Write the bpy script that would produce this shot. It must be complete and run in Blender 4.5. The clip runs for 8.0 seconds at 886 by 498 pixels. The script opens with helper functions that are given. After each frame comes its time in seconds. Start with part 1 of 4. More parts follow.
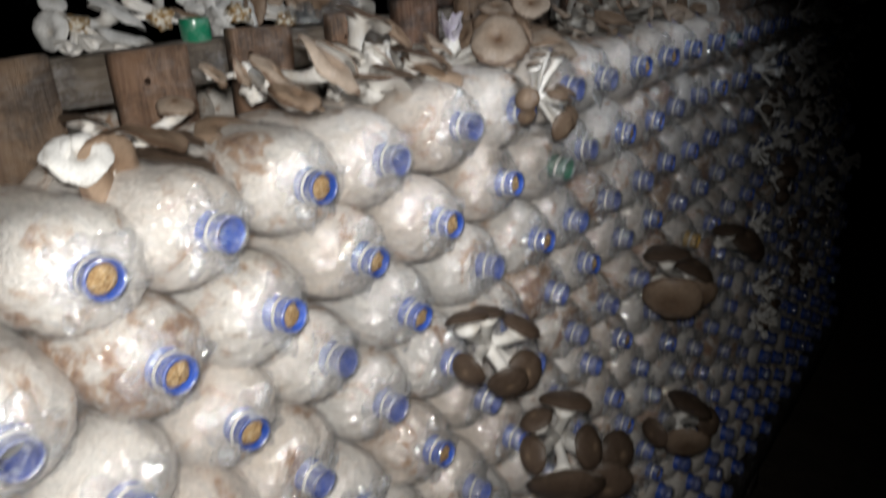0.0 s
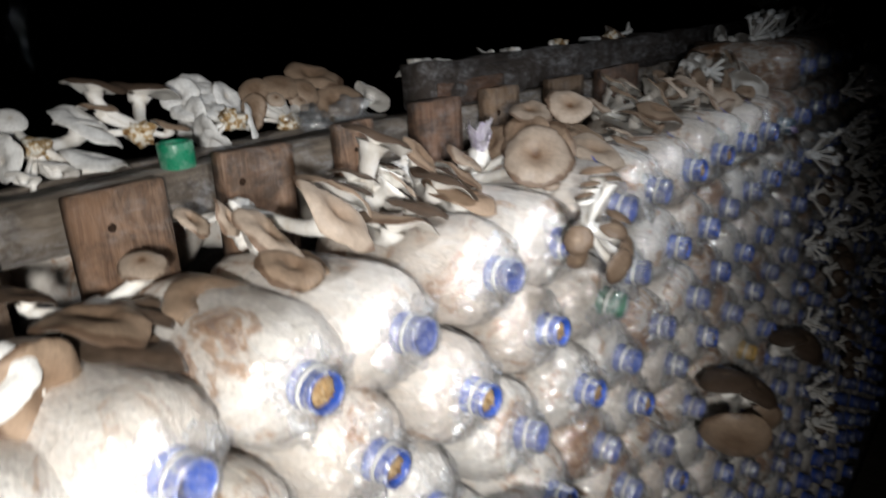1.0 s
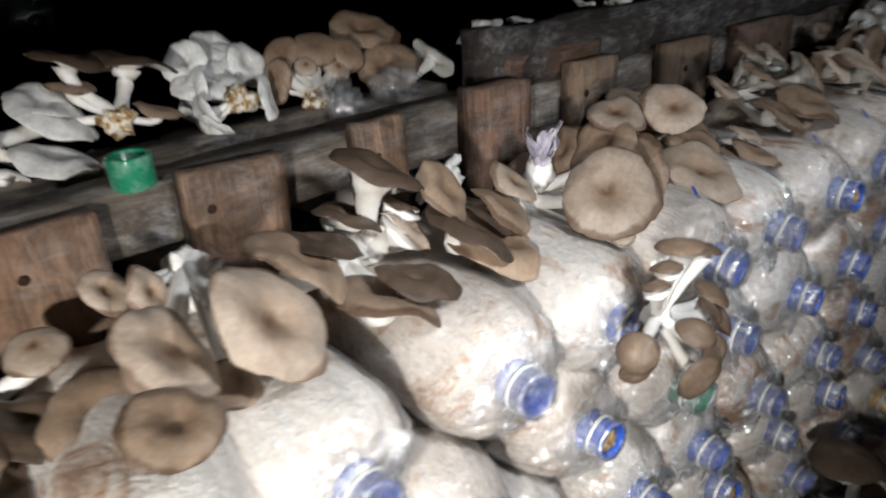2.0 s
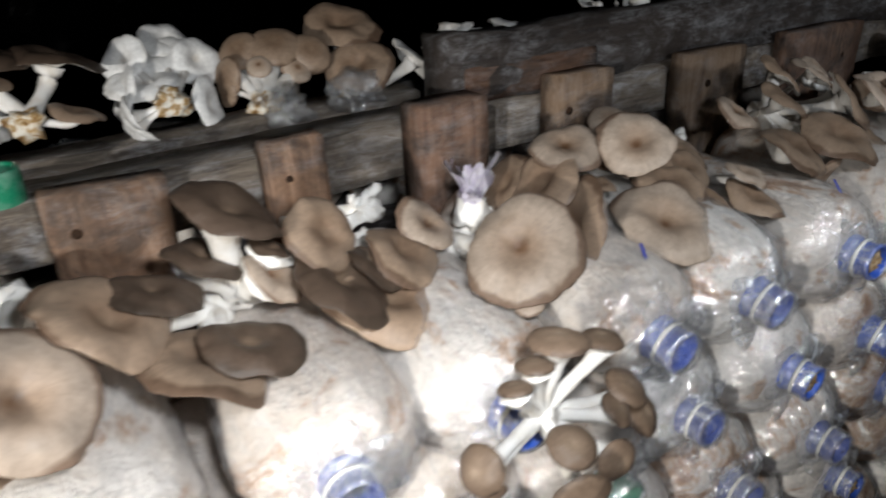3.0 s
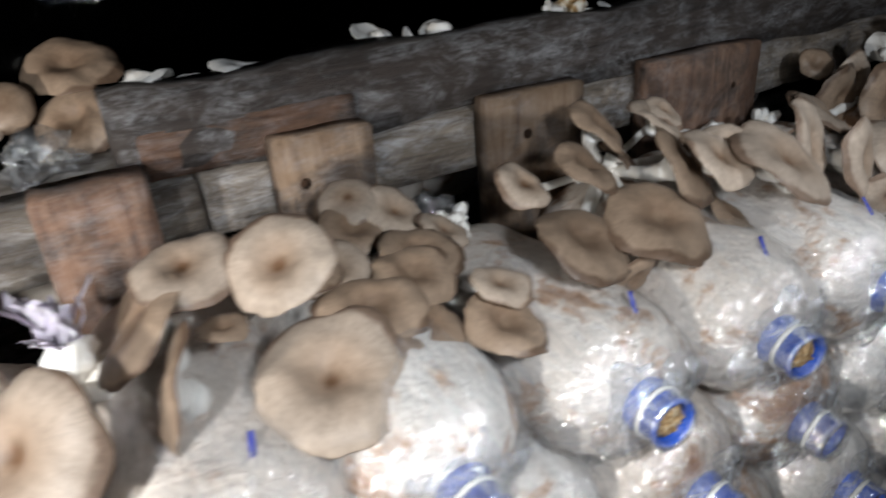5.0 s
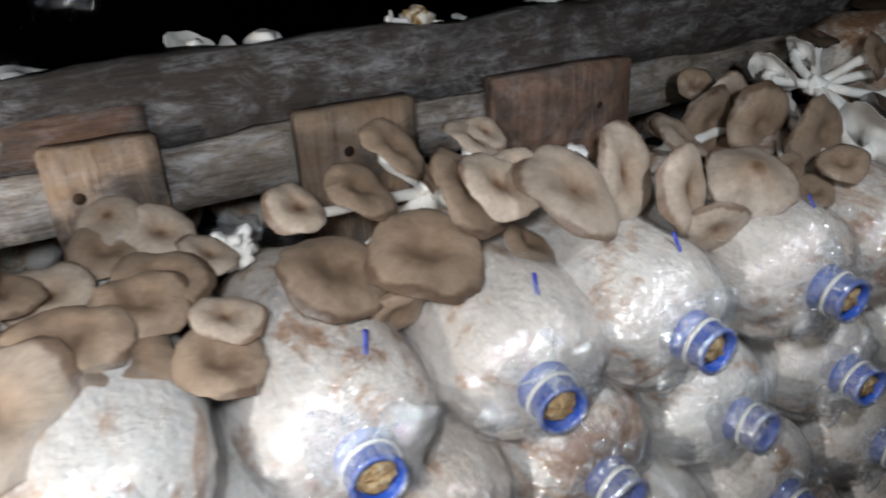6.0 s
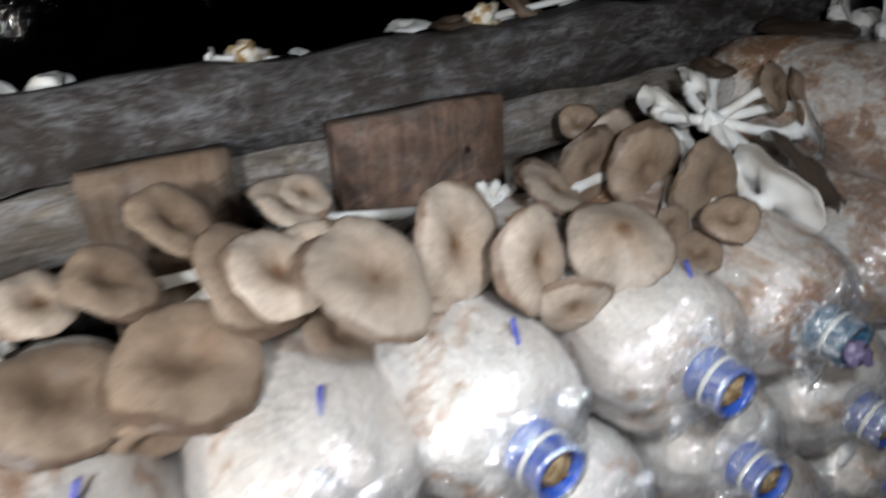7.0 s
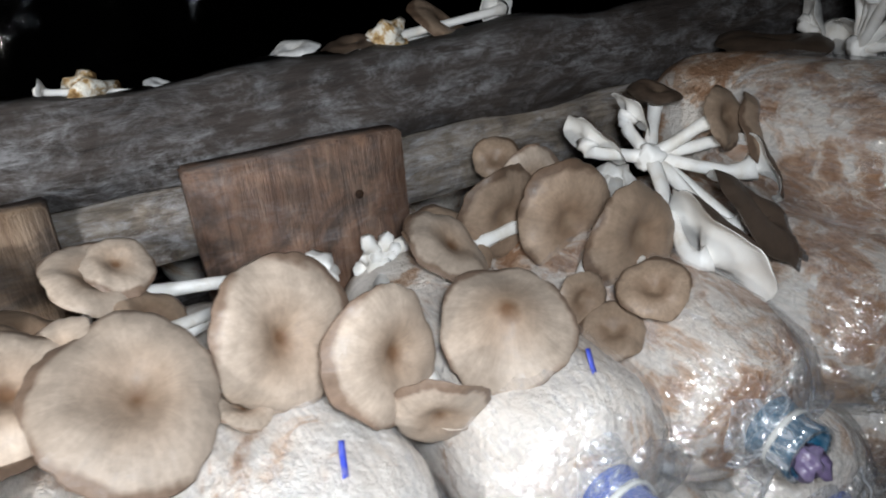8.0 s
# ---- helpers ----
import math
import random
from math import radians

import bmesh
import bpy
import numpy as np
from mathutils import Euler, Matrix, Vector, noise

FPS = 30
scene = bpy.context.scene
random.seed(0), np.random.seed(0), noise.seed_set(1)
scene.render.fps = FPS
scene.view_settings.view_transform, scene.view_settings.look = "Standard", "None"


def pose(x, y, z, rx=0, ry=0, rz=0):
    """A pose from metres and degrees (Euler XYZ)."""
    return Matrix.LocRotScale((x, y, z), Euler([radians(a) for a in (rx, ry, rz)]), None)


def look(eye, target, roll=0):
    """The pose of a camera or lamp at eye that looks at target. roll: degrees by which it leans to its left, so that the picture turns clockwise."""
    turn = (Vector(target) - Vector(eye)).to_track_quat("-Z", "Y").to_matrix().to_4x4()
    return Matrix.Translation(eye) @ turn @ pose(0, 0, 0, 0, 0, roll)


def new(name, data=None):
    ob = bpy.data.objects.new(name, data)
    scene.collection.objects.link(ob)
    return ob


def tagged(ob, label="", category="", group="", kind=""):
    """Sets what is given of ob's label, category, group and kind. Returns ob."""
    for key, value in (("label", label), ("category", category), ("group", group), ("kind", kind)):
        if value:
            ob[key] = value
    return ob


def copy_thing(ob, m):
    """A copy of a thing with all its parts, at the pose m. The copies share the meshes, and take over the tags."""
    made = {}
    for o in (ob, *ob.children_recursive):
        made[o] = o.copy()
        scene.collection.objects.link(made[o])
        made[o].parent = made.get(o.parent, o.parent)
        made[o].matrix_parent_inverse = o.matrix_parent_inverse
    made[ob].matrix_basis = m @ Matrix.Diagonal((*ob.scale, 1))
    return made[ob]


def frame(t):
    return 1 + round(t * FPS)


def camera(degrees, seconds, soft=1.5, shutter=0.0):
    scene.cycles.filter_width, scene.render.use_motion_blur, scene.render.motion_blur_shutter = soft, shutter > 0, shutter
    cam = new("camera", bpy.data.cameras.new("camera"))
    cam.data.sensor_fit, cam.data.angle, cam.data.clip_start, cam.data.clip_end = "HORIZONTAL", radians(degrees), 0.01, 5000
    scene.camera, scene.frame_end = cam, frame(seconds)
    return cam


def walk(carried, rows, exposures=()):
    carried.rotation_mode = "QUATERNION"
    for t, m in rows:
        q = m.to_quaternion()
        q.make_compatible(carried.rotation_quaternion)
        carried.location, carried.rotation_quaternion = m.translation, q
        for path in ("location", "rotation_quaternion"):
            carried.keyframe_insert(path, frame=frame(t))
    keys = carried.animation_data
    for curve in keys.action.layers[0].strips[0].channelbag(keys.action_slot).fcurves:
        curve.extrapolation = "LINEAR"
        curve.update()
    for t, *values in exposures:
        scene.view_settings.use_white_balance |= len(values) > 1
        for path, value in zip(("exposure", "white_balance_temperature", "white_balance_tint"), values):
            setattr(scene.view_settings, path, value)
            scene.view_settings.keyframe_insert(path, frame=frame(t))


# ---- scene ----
cam = camera(64.0, 8.0, 1.9, 0.6)
PATH = [
    (0, (0.181, 0.178, 1.392), (1.607, 1.375, 0.662), -3.7),
    (0.5, (0.231, 0.201, 1.426), (1.686, 1.433, 0.821), -2.7),
    (1, (0.303, 0.295, 1.447), (1.748, 1.535, 0.835), -4.1),
    (1.2, (0.328, 0.323, 1.46), (1.746, 1.604, 0.87), -5.2),
    (2.3, (0.576, 0.378, 1.508), (1.559, 1.852, 0.581), -2.0),
    (2.5, (0.61, 0.368, 1.507), (1.527, 1.89, 0.589), -1.8),
    (3, (0.677, 0.366, 1.511), (1.544, 1.92, 0.598), -2.8),
    (3.5, (0.766, 0.401, 1.501), (1.617, 1.942, 0.551), -3.0),
    (4, (0.837, 0.428, 1.511), (1.68, 1.969, 0.556), -4.4),
    (4.2, (0.852, 0.429, 1.509), (1.732, 1.954, 0.56), -3.5),
    (5.3, (1.02, 0.403, 1.495), (1.771, 2.02, 0.589), -4.7),
    (5.5, (1.053, 0.397, 1.494), (1.799, 2.016, 0.587), -4.2),
    (6, (1.122, 0.373, 1.48), (1.843, 2.017, 0.598), -4.0),
    (6.5, (1.171, 0.381, 1.474), (1.903, 2.009, 0.572), -4.8),
    (6.8, (1.209, 0.403, 1.471), (1.987, 2.022, 0.589), -4.7),
    (7, (1.244, 0.413, 1.472), (2.038, 2.042, 0.626), -4.6),
    (7.5, (1.311, 0.452, 1.468), (2.141, 2.075, 0.645), -4.7),
    (8, (1.353, 0.456, 1.463), (2.119, 2.107, 0.636), -5.6),
]
EXPOSURES = [(0.0, -0.15), (0.6, 0.0), (1.2, 0.5), (2.5, 0.5), (4.0, 1.18), (5.5, 1.53), (6.5, 1.85), (8.0, 2.45)]
walk(cam, [(t, look(eye, target, roll)) for t, eye, target, roll in PATH], EXPOSURES)

# ---- light: a dark growing house; fixed spots stand in for one carried torch ----
world = bpy.data.worlds.new("night")
world.use_nodes = True
world.node_tree.nodes["Background"].inputs[0].default_value = (0.5, 0.6, 0.8, 1)
world.node_tree.nodes["Background"].inputs[1].default_value = 0.002
scene.world = world


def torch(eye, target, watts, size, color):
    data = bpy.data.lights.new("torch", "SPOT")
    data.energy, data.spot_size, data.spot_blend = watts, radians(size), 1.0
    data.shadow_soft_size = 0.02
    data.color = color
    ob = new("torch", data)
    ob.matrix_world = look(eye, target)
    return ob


# Four static spots along the aisle replace the torch that moves with the camera.
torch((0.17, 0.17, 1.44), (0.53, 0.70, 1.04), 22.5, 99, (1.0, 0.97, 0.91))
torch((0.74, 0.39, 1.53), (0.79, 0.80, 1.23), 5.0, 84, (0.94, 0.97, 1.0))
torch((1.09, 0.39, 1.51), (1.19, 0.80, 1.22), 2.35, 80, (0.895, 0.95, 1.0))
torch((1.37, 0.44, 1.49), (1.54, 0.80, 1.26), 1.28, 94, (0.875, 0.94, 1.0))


# ---- materials ----
class Mat:
    """A node material on a Principled shader, with short ways to add textures."""

    def __init__(self, name, rough=0.6, **inputs):
        self.mat = bpy.data.materials.new(name)
        self.mat.use_nodes = True
        self.tree = self.mat.node_tree
        self.bsdf = self.tree.nodes["Principled BSDF"]
        self.set("Roughness", rough)
        for key, value in inputs.items():
            self.set(key.replace("_", " "), value)
        self.coord = self.node("ShaderNodeTexCoord").outputs["Object"]
        self.random = self.node("ShaderNodeObjectInfo").outputs["Random"]

    def node(self, kind):
        return self.tree.nodes.new(kind)

    def link(self, a, b):
        self.tree.links.new(a, b)

    def set(self, name, value):
        self.bsdf.inputs[name].default_value = value

    def put(self, name, socket):
        self.link(socket, self.bsdf.inputs[name])

    def mapped(self, scale, shift=True):
        m = self.node("ShaderNodeMapping")
        self.link(self.coord, m.inputs["Vector"])
        m.inputs["Scale"].default_value = scale
        if shift:
            c = self.node("ShaderNodeCombineXYZ")
            mul = self.math("MULTIPLY", self.random, 37.0)
            for k in range(3):
                self.link(mul, c.inputs[k])
            self.link(c.outputs[0], m.inputs["Location"])
        return m.outputs[0]

    def math(self, op, a, b=None):
        n = self.node("ShaderNodeMath")
        n.operation = op
        for k, v in enumerate((a, b)):
            if v is None:
                continue
            if isinstance(v, (int, float)):
                n.inputs[k].default_value = v
            else:
                self.link(v, n.inputs[k])
        return n.outputs[0]

    def noise(self, scale, detail=4, rough=0.6, stretch=(1, 1, 1), distortion=0.0):
        n = self.node("ShaderNodeTexNoise")
        self.link(self.mapped(stretch), n.inputs["Vector"])
        n.inputs["Scale"].default_value = scale
        n.inputs["Detail"].default_value = detail
        n.inputs["Roughness"].default_value = rough
        n.inputs["Distortion"].default_value = distortion
        return n.outputs["Fac"]

    def ramp(self, fac, *stops):
        n = self.node("ShaderNodeValToRGB")
        self.link(fac, n.inputs[0])
        e = n.color_ramp.elements
        while len(e) < len(stops):
            e.new(0.5)
        for k, (p, c) in enumerate(stops):
            e[k].position = p
            e[k].color = (*c, 1) if isinstance(c, tuple) else (c, c, c, 1)
        return n.outputs[0]

    def mix(self, fac, a, b, how="MIX"):
        n = self.node("ShaderNodeMix")
        n.data_type, n.blend_type = "RGBA", how
        for k, v in ((0, fac), (6, a), (7, b)):
            if isinstance(v, tuple):
                n.inputs[k].default_value = (*v, 1)
            elif isinstance(v, (int, float)):
                n.inputs[k].default_value = v
            else:
                self.link(v, n.inputs[k])
        return n.outputs[2]

    def bump(self, height, strength, distance=0.002, target="Normal"):
        n = self.node("ShaderNodeBump")
        n.inputs["Strength"].default_value = strength
        n.inputs["Distance"].default_value = distance
        self.link(height, n.inputs["Height"])
        self.link(n.outputs[0], self.bsdf.inputs[target])


def wood(name, dark, mid, pale, grain, mould=0.6):
    """Damp sawn wood: long grain, dark soaked blots, chalky scratches and white mould specks."""
    m = Mat(name, 0.75)
    stretch = {"x": (1, 14, 14), "z": (14, 14, 1)}[grain]
    g = m.noise(9, 6, 0.7, stretch, 0.9)
    fine = m.noise(34, 5, 0.75, stretch)
    blot = m.noise(15, 6, 0.7, (1, 1, 1), 0.8)
    col = m.ramp(g, (0.30, dark), (0.47, mid), (0.68, pale))
    col = m.mix(m.ramp(fine, (0.30, 0.55), (0.44, 0.0)), col, dark)
    col = m.mix(m.ramp(blot, (0.46, 0.0), (0.62, 0.8)), col, (0.040, 0.030, 0.025))
    rub = m.noise(26, 5, 0.7, {"x": (0.5, 3, 3), "z": (3, 3, 0.5)}[grain], 1.2)
    col = m.mix(m.ramp(rub, (0.54, 0.0), (0.70, 0.5)), col, tuple(min(1.0, 1.3 * c + 0.02) for c in pale))
    spots = m.noise(80, 8, 0.85, (0.45, 1, 1.2), 0.5)
    spread = m.noise(19, 6, 0.72, (0.8, 1.3, 1.2), 0.8)
    white = m.math("MULTIPLY", m.ramp(spots, (0.44, 0.0), (0.60, 1.0)), m.ramp(spread, (0.42, 0.0), (0.60, mould)))
    col = m.mix(white, col, (0.50, 0.51, 0.54))
    tone = m.ramp(m.random, (0.0, 0.8), (1.0, 1.2))
    m.put("Base Color", m.mix(1.0, col, tone, "MULTIPLY"))
    m.put("Roughness", m.ramp(blot, (0.3, 0.5), (0.7, 0.85)))
    m.bump(m.math("ADD", m.math("ADD", m.math("MULTIPLY", fine, 0.8), g), m.math("MULTIPLY", rub, 0.6)), 0.75, 0.003)
    return m.mat


WOOD_GREY = wood("weathered grey wood", (0.055, 0.042, 0.032), (0.135, 0.107, 0.082), (0.225, 0.19, 0.155), "x", 0.5)
# WOOD_DARK is dark brown, lowered further so its colour carries the light's falloff.
WOOD_DARK = wood("dark wood toned down for shade", (0.009, 0.0066, 0.0056), (0.023, 0.0165, 0.0138), (0.043, 0.033, 0.029), "x", 0.34)
WOOD_RED = wood("red brown wood", (0.085, 0.042, 0.026), (0.165, 0.088, 0.055), (0.22, 0.132, 0.088), "z", 0.16)
WOOD_ORANGE = wood("bare orange wood", (0.045, 0.021, 0.012), (0.10, 0.046, 0.024), (0.16, 0.088, 0.052), "x", 0.2)
WOOD_OCHRE = wood("orange brown wood", (0.115, 0.060, 0.035), (0.215, 0.122, 0.073), (0.28, 0.175, 0.115), "z", 0.2)
WOOD_TAN = wood("tan wood", (0.11, 0.064, 0.038), (0.20, 0.128, 0.08), (0.265, 0.185, 0.125), "z", 0.18)


def substrate(name, low):
    """White mycelium over sawdust; low: how much bare sawdust still shows."""
    m = Mat(name, 0.6, Coat_Weight=0.55, Coat_Roughness=0.12, Specular_IOR_Level=0.2)
    patch = m.noise(24, 6, 0.68, (1, 0.8, 1), 0.8)
    tinge = m.noise(9, 3, 0.5)
    grain = m.noise(190, 4, 0.7)
    strands = m.noise(46, 6, 0.72, (1, 0.85, 1), 0.9)
    col = m.ramp(patch, (0.32 + low, (0.36, 0.215, 0.135)), (0.39 + low, (0.58, 0.43, 0.33)), (0.45 + low, (0.80, 0.765, 0.735)), (0.58 + low, (0.89, 0.88, 0.87)))
    col = m.mix(m.ramp(grain, (0.60, 0.0), (0.74, 0.3)), col, (0.50, 0.38, 0.29))
    col = m.mix(m.ramp(strands, (0.52, 0.0), (0.62, 0.75)), col, (0.86, 0.85, 0.83))
    col = m.mix(m.ramp(tinge, (0.58, 0.0), (0.75, 0.25)), col, (0.72, 0.62, 0.42))
    tone = m.ramp(m.random, (0.0, (0.76, 0.69, 0.63)), (0.35, (0.83, 0.79, 0.755)), (0.7, (0.87, 0.85, 0.825)), (1.0, (0.76, 0.75, 0.74)))
    m.put("Base Color", m.mix(1.0, col, tone, "MULTIPLY"))
    m.bump(m.math("ADD", m.math("MULTIPLY", strands, 1.1), grain), 0.7, 0.004)
    folds = m.noise(42, 4, 0.6, (1.3, 0.5, 1.3), 3.0)
    m.bump(folds, 1.0, 0.006, "Coat Normal")
    return m.mat


def film(name="clear plastic film", milk=1.0, shine=0.19):
    """Thin crumpled film: mostly clear, milky where it folds, glossy along its creases."""
    m = Mat(name, 0.25)
    m.set("Base Color", (0.72, 0.75, 0.80, 1))
    edge = m.node("ShaderNodeTexVoronoi")
    edge.feature = "DISTANCE_TO_EDGE"
    warp = m.node("ShaderNodeTexNoise")
    warp.inputs["Scale"].default_value = 40
    base = m.mapped((1.6, 0.4, 1.6))
    m.link(base, warp.inputs["Vector"])
    shift = m.node("ShaderNodeVectorMath")
    shift.operation = "MULTIPLY_ADD"
    m.link(warp.outputs["Color"], shift.inputs[0])
    shift.inputs[1].default_value = (0.06, 0.06, 0.06)
    m.link(base, shift.inputs[2])
    m.link(shift.outputs[0], edge.inputs["Vector"])
    edge.inputs["Scale"].default_value = 62
    crease = m.ramp(edge.outputs["Distance"], (0.0, 1.0), (0.12, 0.0))
    bump = m.node("ShaderNodeBump")
    bump.inputs["Strength"].default_value, bump.inputs["Distance"].default_value = 1.0, 0.0016
    ridge = m.math("ABSOLUTE", m.math("SUBTRACT", m.noise(26, 3, 0.6, (2.6, 0.36, 2.6), 1.4), 0.5))
    height = m.math("ADD", m.math("MULTIPLY", crease, 0.2), m.math("MULTIPLY", ridge, -3.2))
    height = m.math("ADD", height, m.math("MULTIPLY", m.noise(70, 3, 0.55, (2.0, 0.4, 2.0), 1.2), 0.7))
    m.link(height, bump.inputs["Height"])
    clear = m.node("ShaderNodeBsdfTransparent")
    gloss = m.node("ShaderNodeBsdfGlossy")
    gloss.inputs["Roughness"].default_value = 0.11
    m.link(bump.outputs[0], gloss.inputs["Normal"])
    m.link(bump.outputs[0], m.bsdf.inputs["Normal"])
    thick = m.ramp(m.noise(45, 4, 0.6, (1.6, 0.4, 1.6), 1.8), (0.43, 0.02 * milk), (0.56, 0.12 * milk), (0.69, 0.36 * milk))
    milky, shiny = m.node("ShaderNodeMixShader"), m.node("ShaderNodeMixShader")
    m.link(m.math("MAXIMUM", thick, m.math("MULTIPLY", crease, 0.18)), milky.inputs[0])
    m.link(clear.outputs[0], milky.inputs[1])
    m.link(m.bsdf.outputs[0], milky.inputs[2])
    m.link(m.math("ADD", m.math("MULTIPLY", crease, 0.08), shine), shiny.inputs[0])
    m.link(milky.outputs[0], shiny.inputs[1])
    m.link(gloss.outputs[0], shiny.inputs[2])
    m.link(shiny.outputs[0], m.tree.nodes["Material Output"].inputs["Surface"])
    return m.mat


def plastic(name, color, rough=0.25):
    m = Mat(name, rough, Coat_Weight=0.6, Coat_Roughness=0.1)
    n = m.noise(90, 4, 0.6)
    worn = m.noise(260, 3, 0.7)
    pale = tuple(min(1, 0.45 + 0.5 * c) for c in color)
    col = m.mix(m.ramp(n, (0.45, 0.0), (0.75, 0.35)), color, pale)
    m.put("Base Color", m.mix(1.0, col, m.ramp(m.random, (0, 0.75), (1, 1.15)), "MULTIPLY"))
    m.put("Roughness", m.ramp(worn, (0.4, rough), (0.7, rough + 0.25)))
    m.bump(n, 0.3, 0.002)
    return m.mat


SUBSTRATE, SUBSTRATE_BROWN = substrate("mycelium on sawdust", 0.0), substrate("young mycelium on brown sawdust", 0.13)
FILM, FILM_LOOSE = film(), film("loose milky film", 2.3, 0.3)
BLUE = plastic("blue plastic", (0.03, 0.10, 0.50))
BLUE_PALE = plastic("blue plastic under film", (0.07, 0.115, 0.42))
GREEN = plastic("green plastic", (0.01, 0.19, 0.10))
TEAL = plastic("teal plastic", (0.02, 0.13, 0.24))
YELLOW = plastic("yellow plastic", (0.55, 0.33, 0.03))
RUBBER = plastic("white rubber", (0.62, 0.62, 0.60), 0.5)
FILM_PURPLE = plastic("purple film", (0.17, 0.13, 0.24), 0.3)
INK = plastic("blue ink", (0.015, 0.04, 0.42), 0.4)


def plug_material():
    m = Mat("sawdust plug", 0.85)
    n = m.noise(240, 5, 0.75)
    m.put("Base Color", m.ramp(n, (0.35, (0.26, 0.13, 0.05)), (0.50, (0.55, 0.36, 0.17)), (0.64, (0.72, 0.60, 0.42))))
    m.bump(n, 0.9, 0.004)
    return m.mat


PLUG = plug_material()


def cap_material(name, heart, middle, rim, edge):
    """Radial pigment on a cap of radius 1 about its own axis."""
    m = Mat(name, 0.5, Specular_IOR_Level=0.35, Subsurface_Weight=0.0)
    sep = m.node("ShaderNodeSeparateXYZ")
    m.link(m.coord, sep.inputs[0])
    x, y = sep.outputs[0], sep.outputs[1]
    r = m.math("SQRT", m.math("ADD", m.math("MULTIPLY", x, x), m.math("MULTIPLY", y, y)))
    warp = m.noise(1.6, 3, 0.55)
    r = m.math("ADD", r, m.math("MULTIPLY", m.math("SUBTRACT", warp, 0.5), 0.4))
    col = m.ramp(r, (0.05, heart), (0.22, middle), (0.70, rim), (0.92, rim), (1.02, edge))
    angle = m.math("ARCTAN2", x, y)
    c = m.node("ShaderNodeCombineXYZ")
    m.link(m.math("MULTIPLY", angle, 9.0), c.inputs[0])
    m.link(m.math("MULTIPLY", r, 1.6), c.inputs[1])
    m.link(m.math("MULTIPLY", m.random, 50.0), c.inputs[2])
    streak = m.node("ShaderNodeTexNoise")
    m.link(c.outputs[0], streak.inputs["Vector"])
    streak.inputs["Scale"].default_value = 2.0
    streak.inputs["Detail"].default_value = 4
    col = m.mix(1.0, col, m.ramp(streak.outputs["Fac"], (0.3, 0.93), (0.7, 1.06)), "MULTIPLY")
    mott = m.noise(7, 5, 0.65)
    col = m.mix(1.0, col, m.ramp(mott, (0.3, 0.82), (0.7, 1.14)), "MULTIPLY")
    m.put("Base Color", m.mix(1.0, col, m.ramp(m.random, (0, 0.82), (1, 1.15)), "MULTIPLY"))
    m.put("Roughness", m.ramp(mott, (0.3, 0.38), (0.7, 0.6)))
    m.bump(m.math("ADD", m.math("MULTIPLY", streak.outputs["Fac"], 0.6), m.noise(9, 3, 0.5)), 0.07, 0.03)
    return m.mat


CAP_TAN = cap_material("tan cap skin", (0.13, 0.070, 0.038), (0.285, 0.205, 0.148), (0.375, 0.300, 0.240), (0.18, 0.122, 0.088))
CAP_BROWN = cap_material("brown cap skin", (0.21, 0.145, 0.098), (0.195, 0.128, 0.085), (0.275, 0.198, 0.142), (0.12, 0.077, 0.052))
CAP_DARK = cap_material("dark brown cap skin", (0.20, 0.14, 0.095), (0.11, 0.076, 0.054), (0.085, 0.058, 0.042), (0.06, 0.042, 0.03))
CAP_YOUNG = cap_material("grey brown cap skin", (0.32, 0.24, 0.175), (0.25, 0.18, 0.128), (0.17, 0.118, 0.083), (0.095, 0.066, 0.048))
CAP_WHITE = cap_material("white cap skin", (0.56, 0.52, 0.47), (0.68, 0.67, 0.655), (0.74, 0.74, 0.735), (0.68, 0.67, 0.65))


def gills():
    m = Mat("pale gills", 0.6)
    sep = m.node("ShaderNodeSeparateXYZ")
    m.link(m.coord, sep.inputs[0])
    angle = m.math("ARCTAN2", sep.outputs[0], sep.outputs[1])
    warp = m.math("MULTIPLY", m.noise(3, 2, 0.5), 1.5)
    wave = m.math("SINE", m.math("ADD", m.math("MULTIPLY", angle, 110.0), warp))
    m.put("Base Color", m.mix(m.ramp(m.noise(3, 4, 0.6), (0.4, 0.0), (0.75, 0.3)), m.mix(m.math("MULTIPLY", m.math("ADD", wave, 1.0), 0.07), (0.82, 0.81, 0.79), (0.52, 0.46, 0.39)), (0.66, 0.59, 0.50)))
    m.bump(wave, 0.2, 0.02)
    return m.mat


def flesh():
    m = Mat("white stem flesh", 0.55, Subsurface_Weight=0.0)
    n = m.noise(60, 5, 0.65, (1, 1, 0.5))
    m.put("Base Color", m.ramp(n, (0.3, (0.70, 0.65, 0.58)), (0.5, (0.82, 0.80, 0.77)), (0.7, (0.87, 0.865, 0.85))))
    m.bump(n, 0.4, 0.003)
    return m.mat


def stump_material():
    m = Mat("stump with sawdust", 0.7)
    n = m.noise(120, 5, 0.7)
    m.put("Base Color", m.ramp(n, (0.38, (0.20, 0.10, 0.03)), (0.47, (0.48, 0.32, 0.14)), (0.55, (0.78, 0.74, 0.66))))
    m.bump(n, 0.8, 0.006)
    return m.mat


GILLS, FLESH, STUMP = gills(), flesh(), stump_material()


def sheet_material():
    m = Mat("black plastic sheet", 0.07, Specular_IOR_Level=0.5)
    m.set("Base Color", (0.002, 0.002, 0.0025, 1))
    m.bump(m.noise(26, 4, 0.6, (1, 1, 0.6), 0.8), 0.6, 0.003)
    return m.mat


